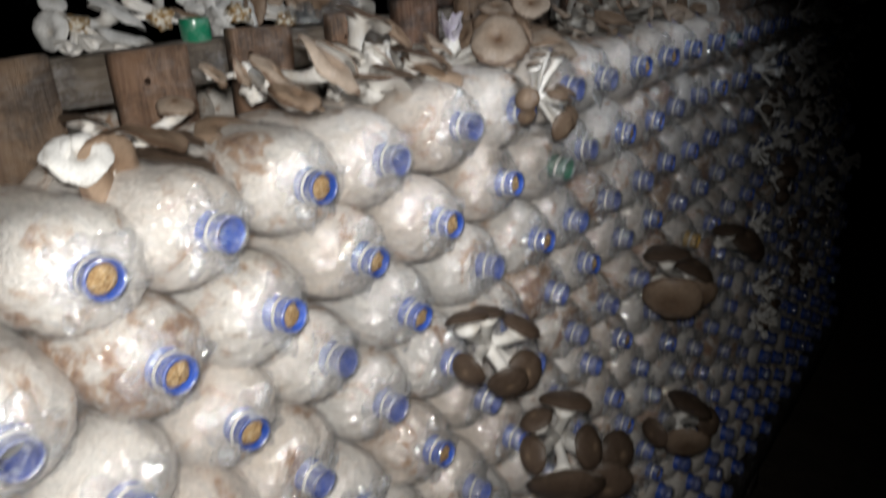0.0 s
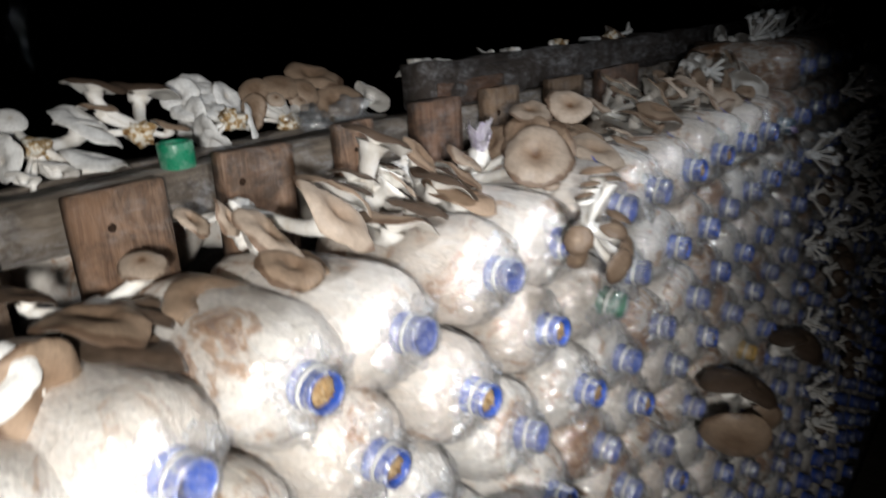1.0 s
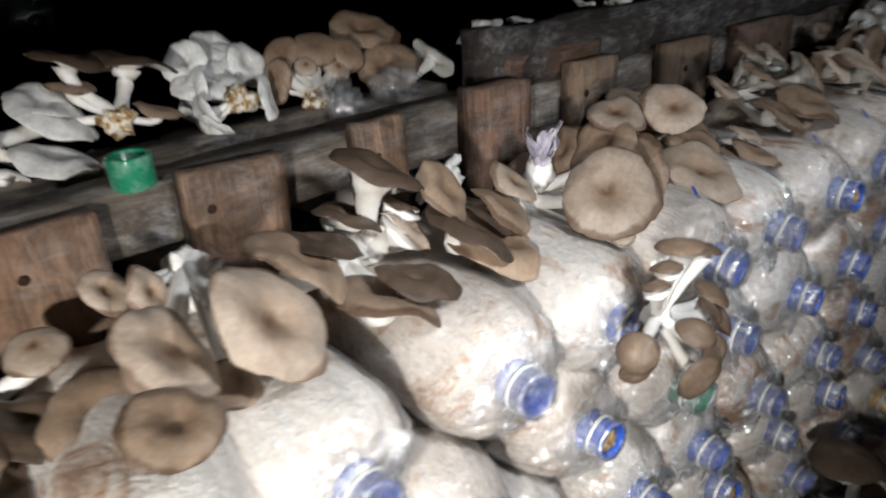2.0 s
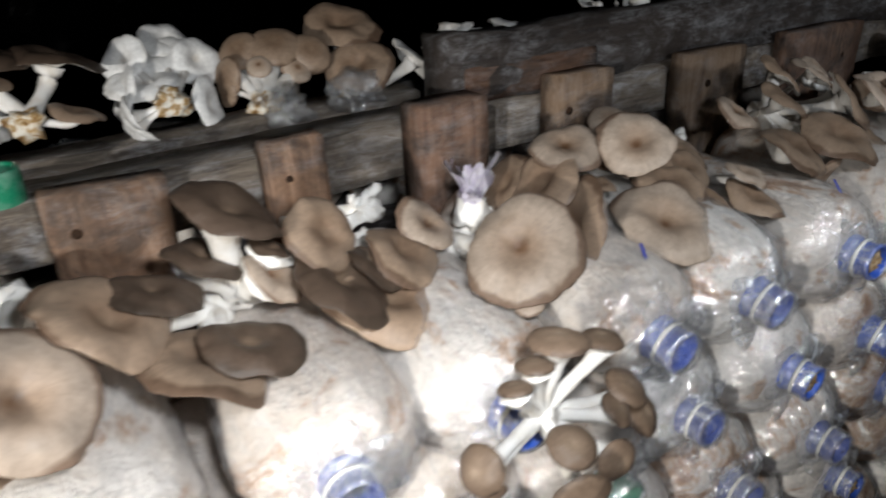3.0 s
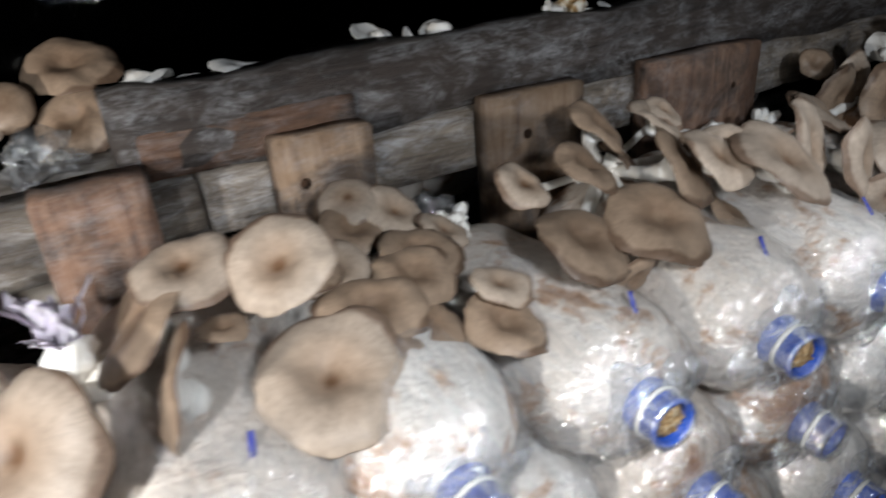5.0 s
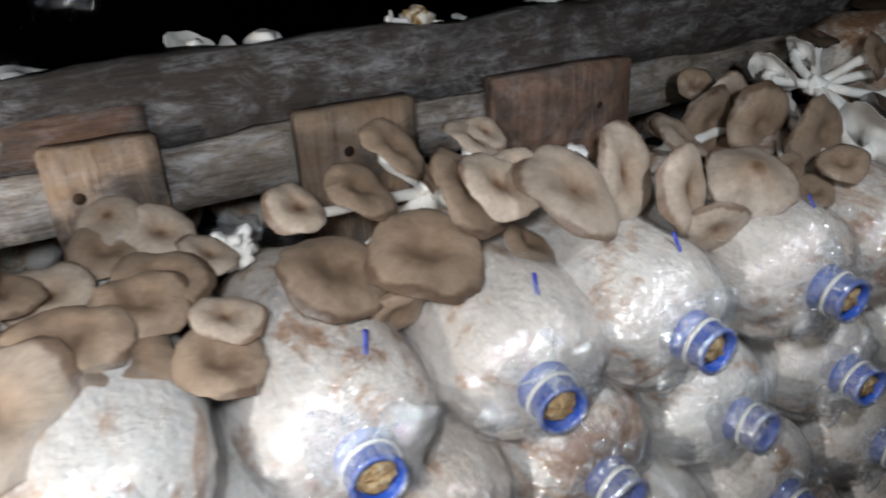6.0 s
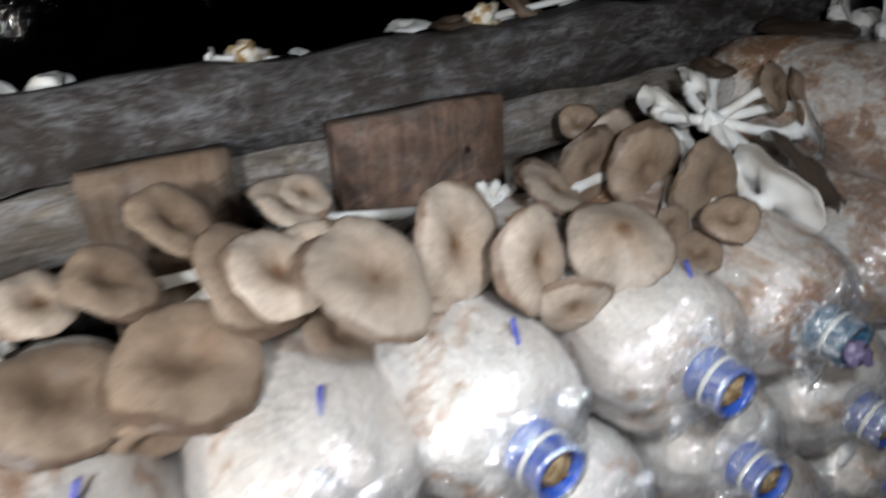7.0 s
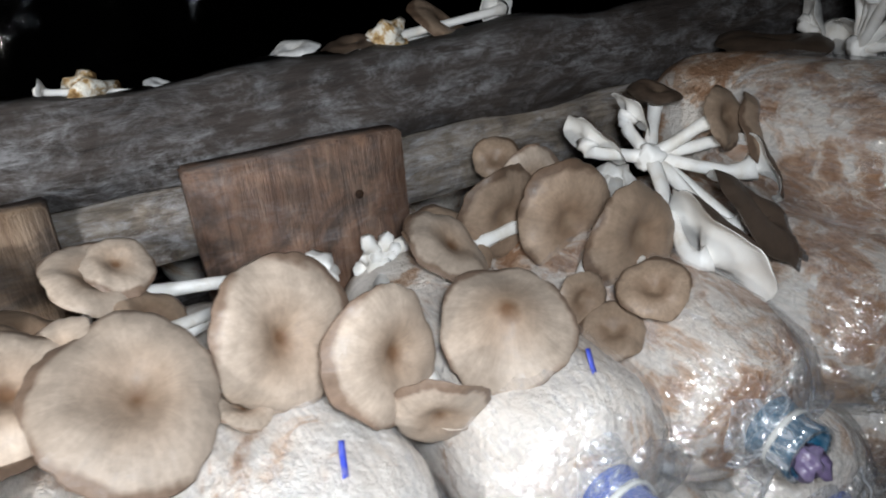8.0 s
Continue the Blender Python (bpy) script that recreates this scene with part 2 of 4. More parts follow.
def earth():
    m = Mat("packed earth", 0.95)
    n = m.noise(6, 8, 0.7)
    m.put("Base Color", m.ramp(n, (0.3, (0.03, 0.023, 0.018)), (0.7, (0.075, 0.058, 0.045))))
    m.bump(n, 0.8, 0.03)
    return m.mat


SHEET, EARTH = sheet_material(), earth()


# ---- helpers for meshes ----
def mesh_of(name, bm, *mats, smooth=True):
    me = bpy.data.meshes.new(name)
    bm.normal_update()
    bm.to_mesh(me)
    bm.free()
    for m in mats:
        me.materials.append(m)
    if smooth:
        me.shade_smooth()
    return me


def part(name, data, material, parent, label="", smooth=True):
    """Links a bmesh, or a ready mesh, as one object under parent."""
    if isinstance(data, bmesh.types.BMesh):
        data = mesh_of(name, data, material, smooth=smooth)
    ob = new(name, data)
    ob.parent = parent
    if label:
        ob["label"] = label
    return ob


def lathe(profile, seg, warp=None):
    """A body of rings (r, y) about the y axis; warp(angle, r, y) gives the place."""
    bm = bmesh.new()
    rings = []
    for r, y in profile:
        if r < 1e-6:
            rings.append([bm.verts.new((0, y, 0))])
            continue
        ring = []
        for k in range(seg):
            a = 2 * math.pi * k / seg
            p = warp(a, r, y) if warp else (r * math.cos(a), y, r * math.sin(a))
            ring.append(bm.verts.new(p))
        rings.append(ring)
    for a, b in zip(rings, rings[1:]):
        for k in range(seg):
            n = (k + 1) % seg
            if len(a) == 1:
                bm.faces.new((a[0], b[k], b[n]))
            elif len(b) == 1:
                bm.faces.new((a[k], b[0], a[n]))
            else:
                bm.faces.new((a[k], b[k], b[n], a[n]))
    bmesh.ops.recalc_face_normals(bm, faces=bm.faces)
    return bm


def board(size, cuts=(1, 1, 1), rough=0.0, seed=0, bevel=0.0015):
    """A sawn board about its centre with softened, uneven edges."""
    bm = bmesh.new()
    nx, ny, nz = cuts
    sx, sy, sz = size
    grid = {}

    def vert(i, j, k):
        if (i, j, k) not in grid:
            p = Vector((sx * (i / nx - 0.5), sy * (j / ny - 0.5), sz * (k / nz - 0.5)))
            q = p * 17 + Vector((seed * 3.1, seed * 1.7, seed))
            w = noise.noise_vector(q) * rough + noise.noise_vector(q * 4) * rough * 0.4
            w.x *= 0.3
            grid[i, j, k] = bm.verts.new(p + w)
        return grid[i, j, k]

    for k in (0, nz):
        for i in range(nx):
            for j in range(ny):
                bm.faces.new((vert(i, j, k), vert(i + 1, j, k), vert(i + 1, j + 1, k), vert(i, j + 1, k)))
    for j in (0, ny):
        for i in range(nx):
            for k in range(nz):
                bm.faces.new((vert(i, j, k), vert(i + 1, j, k), vert(i + 1, j, k + 1), vert(i, j, k + 1)))
    for i in (0, nx):
        for j in range(ny):
            for k in range(nz):
                bm.faces.new((vert(i, j, k), vert(i, j + 1, k), vert(i, j + 1, k + 1), vert(i, j, k + 1)))
    bmesh.ops.recalc_face_normals(bm, faces=bm.faces)
    sharp = [e for e in bm.edges if len(e.link_faces) == 2 and e.calc_face_angle() > 1.0]
    bmesh.ops.bevel(bm, geom=sharp, offset=bevel, segments=2, affect="EDGES")
    return bm


def lump(radius, seed, squash=0.8, rough=0.45):
    bm = bmesh.new()
    bmesh.ops.create_icosphere(bm, subdivisions=3, radius=radius)
    for v in bm.verts:
        k = noise.noise(v.co * (1.6 / radius) + Vector((seed, 0, 0))) + 0.5 * noise.noise(v.co * (4 / radius) + Vector((seed, 3, 0)))
        v.co *= 1 + rough * k
        v.co.z *= squash
    return bm


# ---- the place: floor, plastic walls, roof ----
def sheet_wall(name, size, m, thick=0.02):
    bm = board((size[0], thick, size[1]), (2, 1, 2), 0.0, 1, 0.002)
    ob = new(name, mesh_of(name, bm, SHEET))
    ob.matrix_world = m
    tagged(ob, "black plastic sheeting hung as a wall", "wall", kind="structure")


bm = board((9, 7, 0.1), (40, 30, 1), 0.02, 5, 0.001)
floor = new("floor", mesh_of("floor", bm, EARTH))
floor.location = (1.5, 0.9, -0.05)
tagged(floor, "dark packed earth floor", "floor", kind="structure")


def draped_wall(name, width, height, place):
    """Hung sheeting in loose vertical folds with small crumples."""
    bm = bmesh.new()
    nx, nz = 260, 84
    grid = []
    for k in range(nz + 1):
        line = []
        for i in range(nx + 1):
            x, z = width * (i / nx - 0.5), height * (k / nz - 0.5)
            fold = 0.035 * noise.noise(Vector((x * 3.2, z * 0.7, 2))) + 0.010 * noise.noise(Vector((x * 11, z * 5, 7))) + 0.004 * noise.noise(Vector((x * 25, z * 19, 1)))
            line.append(bm.verts.new((x, fold, z)))
        grid.append(line)
    for a, b in zip(grid, grid[1:]):
        for i in range(nx):
            bm.faces.new((a[i], a[i + 1], b[i + 1], b[i]))
    bmesh.ops.solidify(bm, geom=bm.faces, thickness=0.003)
    ob = new(name, mesh_of(name, bm, SHEET))
    ob.location = place
    tagged(ob, "black plastic sheeting hung in loose folds", "wall", kind="structure")


draped_wall("wall_back", 9, 2.9, (1.5, 3.4, 1.45))
sheet_wall("wall_front", (9, 2.9), pose(1.5, -1.6, 1.45))
sheet_wall("wall_left", (5, 2.9), pose(-2.5, 0.9, 1.45, 0, 0, 90))
sheet_wall("wall_right", (5, 2.9), pose(5.0, 0.9, 1.45, 0, 0, 90))
bm = board((9, 6, 0.04), (2, 2, 1), 0, 2, 0.002)
ceiling = new("ceiling", mesh_of("ceiling", bm, SHEET))
ceiling.location = (1.5, 0.9, 2.92)
tagged(ceiling, "black plastic sheet roof lining", "ceiling", kind="structure")


# ---- rack timbers ----
def timber(name, label, category, a, b, depth, height, mat, cuts=24, rough=0.003, seed=0, group=""):
    """A board whose front face's middle line runs from a to b."""
    a, b = Vector(a), Vector(b)
    length = (b - a).length
    bm = board((length, depth, height), (cuts, 2, 3), rough, seed)
    ob = new(name, mesh_of(name, bm, mat))
    turn = (b - a).to_track_quat("X", "Z").to_matrix().to_4x4()
    ob.matrix_world = Matrix.Translation((a + b) / 2 + Vector((0, depth / 2, 0))) @ turn
    return tagged(ob, label, category, group, kind="")


timber("rail", "weathered grey wooden rail along the top of the rack", "board", (-0.3, 0.872, 1.312), (1.02, 0.872, 1.315), 0.06, 0.045, WOOD_GREY, 50, 0.003, 3)
timber("rail", "weathered grey wooden rail along the top of the rack", "board", (1.022, 0.874, 1.316), (2.9, 0.874, 1.315), 0.06, 0.043, WOOD_GREY, 60, 0.003, 8)
timber("plank", "dark wooden plank with white mould on edge", "board", (0.976, 0.877, 1.369), (2.9, 0.877, 1.365), 0.045, 0.056, WOOD_DARK, 110, 0.006, 12)
timber("rail", "grey wooden rail behind the front rail", "board", (-0.3, 0.975, 1.308), (1.0, 0.975, 1.312), 0.05, 0.04, WOOD_GREY, 40, 0.004, 21)
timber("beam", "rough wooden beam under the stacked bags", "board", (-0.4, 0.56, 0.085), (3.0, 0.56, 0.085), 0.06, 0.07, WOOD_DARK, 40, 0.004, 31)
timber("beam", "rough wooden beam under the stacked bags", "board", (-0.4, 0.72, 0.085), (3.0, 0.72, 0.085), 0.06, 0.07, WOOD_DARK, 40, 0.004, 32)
for x in (-0.3, 0.8, 1.9, 2.9):
    for y in (0.59, 0.75):
        bm = board((0.08, 0.06, 0.05), (2, 2, 2), 0.003, x)
        leg = new("rack_leg", mesh_of("rack_leg", bm, WOOD_DARK))
        leg.location = (x, y, 0.025)
        tagged(leg, "short dark wooden foot under the bag rack", "rack leg", "legs of the rack")



def iron():
    m = Mat("rusty iron", 0.9, Specular_IOR_Level=0.15)
    m.put("Base Color", m.ramp(m.noise(300, 4, 0.7), (0.35, (0.012, 0.008, 0.006)), (0.65, (0.045, 0.024, 0.014))))
    return m.mat


nail_mesh = mesh_of("nail", lathe([(0, -0.0012), (0.0036, -0.0008), (0.0040, 0.0), (0.0018, 0.001), (0.0018, 0.012), (0, 0.013)], 12), iron())


def block(x0, x1, top, mat, label, nails=(), low=1.16, front=0.850, depth=0.021, lean=0.0, seed=0):
    w, h = x1 - x0, top - low
    ob = new("wood_block", mesh_of("wood_block", board((w, depth, h), (5, 2, 8), 0.0022, seed), mat))
    ob.matrix_world = pose((x0 + x1) / 2, front + depth / 2, (top + low) / 2, 0, lean, 0)
    tagged(ob, label, "wood block", "blocks along the rail")
    for x, z in nails:
        n = part("nail", nail_mesh, None, ob, "rusty nail head")
        n.location = (x - (x0 + x1) / 2, -depth / 2 + 0.0005, z - (top + low) / 2)
    return ob


block(0.385, 0.463, 1.344, WOOD_TAN, "light brown upright wooden block at the rail", seed=1)
block(0.520, 0.599, 1.338, WOOD_OCHRE, "orange brown wooden block nailed to the rail", [(0.548, 1.308)], lean=0.5, seed=2)
block(0.655, 0.733, 1.346, WOOD_OCHRE, "orange brown wooden block nailed to the rail", [(0.672, 1.318)], lean=2, seed=3)
block(0.804, 0.851, 1.350, WOOD_OCHRE, "narrow orange brown wooden block nailed to the rail", [(0.821, 1.322)], seed=4)
block(0.924, 0.988, 1.358, WOOD_RED, "dark brown thick upright post in front of the rail", front=0.836, depth=0.034, seed=5)
block(1.065, 1.135, 1.357, WOOD_TAN, "tan wooden block nailed to the rail", [(1.083, 1.325)], lean=1, seed=6)
block(1.228, 1.317, 1.354, WOOD_TAN, "tan wooden block nailed to the rail", [(1.263, 1.321)], seed=7)
block(1.385, 1.516, 1.353, WOOD_RED, "wide reddish brown wooden block nailed to the rail", [(1.483, 1.318)], low=1.18, seed=9)

# ---- growing bags ----
STEP, DROP, OUT = 0.1045, 0.082, 0.004
FIRST = (0.552, 0.630, 1.239)


def body_mesh(seed, mat):
    prof = [(0.0150, 0.0015), (0.0225, 0.0025), (0.031, 0.0050), (0.0385, 0.0100), (0.0445, 0.0175), (0.0488, 0.0275), (0.0512, 0.040), (0.0524, 0.056), (0.0528, 0.075), (0.0528, 0.10),
            (0.0527, 0.125), (0.0525, 0.15), (0.052, 0.172), (0.050, 0.190), (0.045, 0.202), (0.034, 0.210), (0.018, 0.213), (0, 0.214)]

    def warp(a, r, y):
        q = Vector((math.cos(a) * 1.6, y * 26, math.sin(a) * 1.6)) + Vector((seed * 5.3, 0, seed))
        lump = noise.noise(q) * 0.0042 + noise.noise(q * 2.7) * 0.0022 + noise.noise(q * 6.5) * 0.0009
        pleat = math.cos(a * 17 + noise.noise(q * 0.8) * 5) * 0.0011 * max(0.0, 1 - y / 0.07)
        rr = r + (lump + pleat) * min(1, (r - 0.012) / 0.02)
        z = rr * math.sin(a) * (0.86 if math.sin(a) > 0 else 0.97)
        return (rr * math.cos(a) * 1.02, y, z)

    return mesh_of("body", lathe(prof, 56, warp), mat)


def film_mesh(seed):
    """The loose bag film: gathered in folds at the neck, then turned back over the collar into a ragged skirt."""
    over = [(0.0118, -0.0195), (0.0128, -0.0212), (0.0148, -0.0208), (0.0154, -0.0150), (0.0154, -0.0088), (0.0190, -0.0072), (0.0235, -0.0065), (0.0280, -0.0045), (0.0315, -0.0010)]
    bag_side = [(0.0155, -0.0070), (0.0178, -0.0040), (0.0245, -0.0022), (0.0330, 0.0006), (0.0408, 0.0060), (0.0468, 0.0140), (0.0512, 0.0245), (0.0537, 0.0375), (0.0549, 0.0540),
                (0.0553, 0.072), (0.0555, 0.092), (0.0554, 0.112), (0.0550, 0.135)]

    def warp(a, r, y):
        q = Vector((math.cos(a) * 3.0, y * 22, math.sin(a) * 3.0)) + Vector((seed * 9.1, 0, seed * 2))
        crease = 0.5 - abs(noise.noise(q))
        fine = 0.4 - abs(noise.noise(q * 2.3 + Vector((5, 1, 0))))
        radial = 1 - 2 * abs(math.sin(a * 6.5 + noise.noise(q * 0.6) * 5))
        k = min(1, max(0.10, (r - 0.019) / 0.010))
        rr = r + k * (0.0050 * (crease - 0.25) + 0.0028 * (fine - 0.2) + 0.0022 * radial * max(0, 1 - y / 0.05))
        return (rr * math.cos(a) * 1.02, y, rr * math.sin(a) * (0.87 if math.sin(a) > 0 else 0.97))

    def skirt(a, r, y):
        out = max(0.0, (r - 0.0155) / 0.012)
        fold = math.sin(a * 5 + seed * 2.1 + 2 * math.sin(a + seed)) + 0.5 * math.sin(a * 11 + seed)
        rag = noise.noise(Vector((math.cos(a) * 2.2, math.sin(a) * 2.2, seed * 3.7)))
        rr = r + out * (0.0030 * fold + 0.009 * rag)
        return (rr * math.cos(a), y + out * (0.0022 * math.cos(a * 5 + seed) - 0.004 * rag), rr * math.sin(a))

    return mesh_of("film", lathe(bag_side, 84, warp), FILM), mesh_of("film_skirt", lathe(over, 84, skirt), FILM_LOOSE)


def ring_mesh(mat):
    prof = [(0.0132, 0.008), (0.0132, -0.0180), (0.0140, -0.0198), (0.0164, -0.0200), (0.0172, -0.0185), (0.0168, -0.0165), (0.0160, -0.0150),
            (0.0160, -0.0040), (0.0178, -0.0022), (0.0190, 0.0015), (0.0192, 0.004), (0.0165, 0.008)]

    def warp(a, r, y):
        rib = 0.00035 * (1 if math.cos(a * 12) > 0 else -1) if r > 0.0150 and -0.0155 < y < -0.0030 else 0
        return ((r + rib) * math.cos(a), y, (r + rib) * math.sin(a))

    return mesh_of("neck_ring", lathe(prof, 48, warp), mat)


def band_mesh():
    prof = [(0.0176 + 0.0013 * math.cos(a), -0.0085 + 0.0018 * math.sin(a)) for a in np.linspace(0, 2 * math.pi, 9)]
    return mesh_of("rubber_band", lathe(prof, 40, lambda a, r, y: (r * math.cos(a), y + 0.0009 * math.sin(2 * a), r * math.sin(a))), RUBBER)


def plug_mesh(seed):
    prof = [(0.0131, -0.012), (0.011, -0.0155), (0.007, -0.0175), (0.003, -0.0170), (0, -0.0175)]

    def warp(a, r, y):
        q = Vector((math.cos(a) * r * 300, seed * 4.0, math.sin(a) * r * 300))
        return (r * math.cos(a), y + noise.noise(q) * 0.004 * (1 if r < 0.0125 else 0), r * math.sin(a))

    return mesh_of("plug", lathe(prof, 20, warp), PLUG)


def lid_mesh(seed):
    prof = [(0.0185, -0.008), (0.0190, -0.014), (0.0188, -0.0205), (0.0168, -0.0235), (0.011, -0.0250), (0.005, -0.0235), (0, -0.024)]

    def warp(a, r, y):
        q = Vector((math.cos(a) * r * 160, seed * 4.0 + y * 90, math.sin(a) * r * 160))
        n = noise.noise(q) * 0.0022
        return ((r + n * 0.6) * math.cos(a), y + n, (r + n * 0.6) * math.sin(a))

    return mesh_of("film_lid", lathe(prof, 36, warp), FILM)


BODIES = [body_mesh(k, SUBSTRATE) for k in range(5)] + [body_mesh(k, SUBSTRATE_BROWN) for k in range(5)]
FILMS = [film_mesh(k) for k in range(5)]
RINGS = {m.name: ring_mesh(m) for m in (BLUE, BLUE_PALE, GREEN, TEAL, YELLOW)}
BAND, PLUGS, LIDS = band_mesh(), [plug_mesh(k) for k in range(3)], [lid_mesh(k) for k in range(3)]
ink_bm = board((0.0024, 0.014, 0.0006), (1, 6, 1), 0.0022, 4, 0.0001)
INK_MESH = mesh_of("pen_mark", ink_bm, INK)
TEMPLATES = {}


def bag(m, variant, ring=BLUE, closed=False, mark=False):
    """One bag at the pose m: its neck at the origin, opening towards its own -y."""
    key = (variant, ring.name, closed, mark)
    if key in TEMPLATES:
        return copy_thing(TEMPLATES[key], m)
    ob = new("mushroom_bag")
    ob.empty_display_size = 0.02
    part("body", BODIES[variant], None, ob, "white mycelium with brown sawdust patches" if variant < 5 else "brown sawdust with white mycelium")
    film_side, film_over = FILMS[variant % 5]
    part("film", film_side, None, ob, "crumpled clear plastic film").visible_shadow = False
    part("film_skirt", film_over, None, ob, "ragged film turned back over the collar").visible_shadow = False
    neck = part("neck_ring", RINGS[ring.name], None, ob, ring.name + " collar")
    band = part("rubber_band", BAND, None, ob, "white rubber band")
    neck.scale = band.scale = (0.84, 1, 0.84)
    if ring is TEAL:
        wad = part("film_wad", lump(0.0085, 5, 0.9, 0.8), FILM_PURPLE, neck, "crumpled purple film in the neck")
        wad.location = (0.003, -0.019, -0.006)
    elif closed:
        part("film_lid", LIDS[variant % 3], None, neck, "clear film over the neck").visible_shadow = False
    else:
        part("plug", PLUGS[variant % 3], None, neck, "tan sawdust plug")
    if mark:
        s = part("pen_mark", INK_MESH, None, ob, "blue pen stroke")
        s.location, s.rotation_euler = (0.012, 0.030, 0.0440), (radians(40), radians(12), radians(-12))
    words = {BLUE.name: "blue", BLUE_PALE.name: "pale blue", GREEN.name: "green", TEAL.name: "teal", YELLOW.name: "yellow"}[ring.name]
    tagged(ob, f"plastic bag of {'white' if variant < 5 else 'brown'} mushroom substrate with {words} neck, stacked", "mushroom bag", "stacked mushroom bags")
    ob.matrix_world = m
    TEMPLATES[key] = ob
    return ob


rng = random.Random(7)
NUDGE = {-2: 0.02, -1: 0.008, 1: -0.012, 4: 0.011, 6: 0.008, 7: 0.005, 9: 0.006, 10: -0.005}
CLOSED = {-1, 1, 2, 4, 5}
for row in range(10):
    for col in range(-5, 22):
        x = FIRST[0] + STEP * (col + 0.5 * (row % 2)) + (NUDGE.get(col, 0.0) if row == 0 else rng.uniform(-0.005, 0.005))
        y = FIRST[1] - OUT * row + (0 if row == 0 else rng.uniform(-0.008, 0.008))
        if row in (1, 2) and col in (2, 3):
            x += 0.02
        z = FIRST[2] - DROP * row + rng.uniform(-0.002, 0.002) + (0.005 if row == 0 and 4 <= col <= 9 else 0) - (0.018 if col < 0 else 0.006 if col < 2 else 0)
        ring = BLUE
        if (row, col) == (1, 3):
            ring = GREEN
        elif (row, col) == (0, 10):
            ring = TEAL
        elif (row, col) == (4, 8):
            ring = YELLOW
        closed = (col in CLOSED) if row == 0 else rng.random() < 0.4
        if closed and ring is BLUE and rng.random() < 0.6:
            ring = BLUE_PALE
        spin = rng.uniform(-25, 25) if row else rng.uniform(-5, 5)
        m = pose(x, y, z, rng.uniform(-5, 5), 0, rng.uniform(-6, 6)) @ pose(0, 0, 0, 0, spin, 0)
        brown = (col >= 10) if row == 0 else rng.random() < 0.22
        bag(m, (row * 3 + col * 7 + row * col) % 5 + 5 * brown, ring, closed, row == 0 and col in (4, 6, 7, 8, 9))
# the rows near the floor, dim and far from the eye
points, faces, slots = [], [], []
for row in range(10, 14):
    for col in range(-5, 22):
        m = pose(FIRST[0] + STEP * (col + 0.5 * (row % 2)), FIRST[1] - OUT * row + rng.uniform(-0.008, 0.008), FIRST[2] - DROP * row, rng.uniform(-5, 5), 0, rng.uniform(-6, 6))
        for me, slot in ((BODIES[(row + col) % 5], 0), (RINGS[BLUE.name], 1), (LIDS[col % 3], 2)):
            k = len(points)
            points += [m @ v.co for v in me.vertices]
            faces += [[k + i for i in p.vertices] for p in me.polygons]
            slots += [slot] * len(me.polygons)
low = bpy.data.meshes.new("lower_bags")
low.from_pydata(points, [], faces)
for mat in (SUBSTRATE, BLUE, FILM):
    low.materials.append(mat)
low.polygons.foreach_set("material_index", slots)
low.shade_smooth()
tagged(new("lower_bags", low), "lower rows of white mushroom bags with blue necks", "mushroom bags", kind="stuff")
# the row that starts on top further along
for col in range(11, 21):
    m = pose(FIRST[0] + STEP * (col + 0.5), 0.64, FIRST[2] + 0.084, 0, rng.uniform(-30, 30), rng.uniform(-5, 5))
    bag(m, col % 5 + 5, BLUE, col % 2 == 0)
# beams under the bags of the other side
for y in (1.07, 1.19):
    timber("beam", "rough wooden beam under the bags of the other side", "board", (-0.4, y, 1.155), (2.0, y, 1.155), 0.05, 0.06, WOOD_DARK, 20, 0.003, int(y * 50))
for x in (-0.2, 0.8, 1.8):
    post = new("rack_leg", mesh_of("rack_leg", board((0.05, 0.12, 1.13), (2, 2, 8), 0.003, x), WOOD_DARK))
    post.location = (x, 1.155, 0.565)
    tagged(post, "dark wooden leg under the far bags", "rack leg", "legs of the rack")
# the bags of the other side, their ends towards the rail
for col in range(-4, 12):
    m = pose(FIRST[0] + STEP * col + 0.03, 1.245, 1.237 + rng.uniform(-0.006, 0.006), 0, rng.uniform(-30, 30), 180 + rng.uniform(-6, 6))
    bag(m, (col * 3) % 5, BLUE, True)

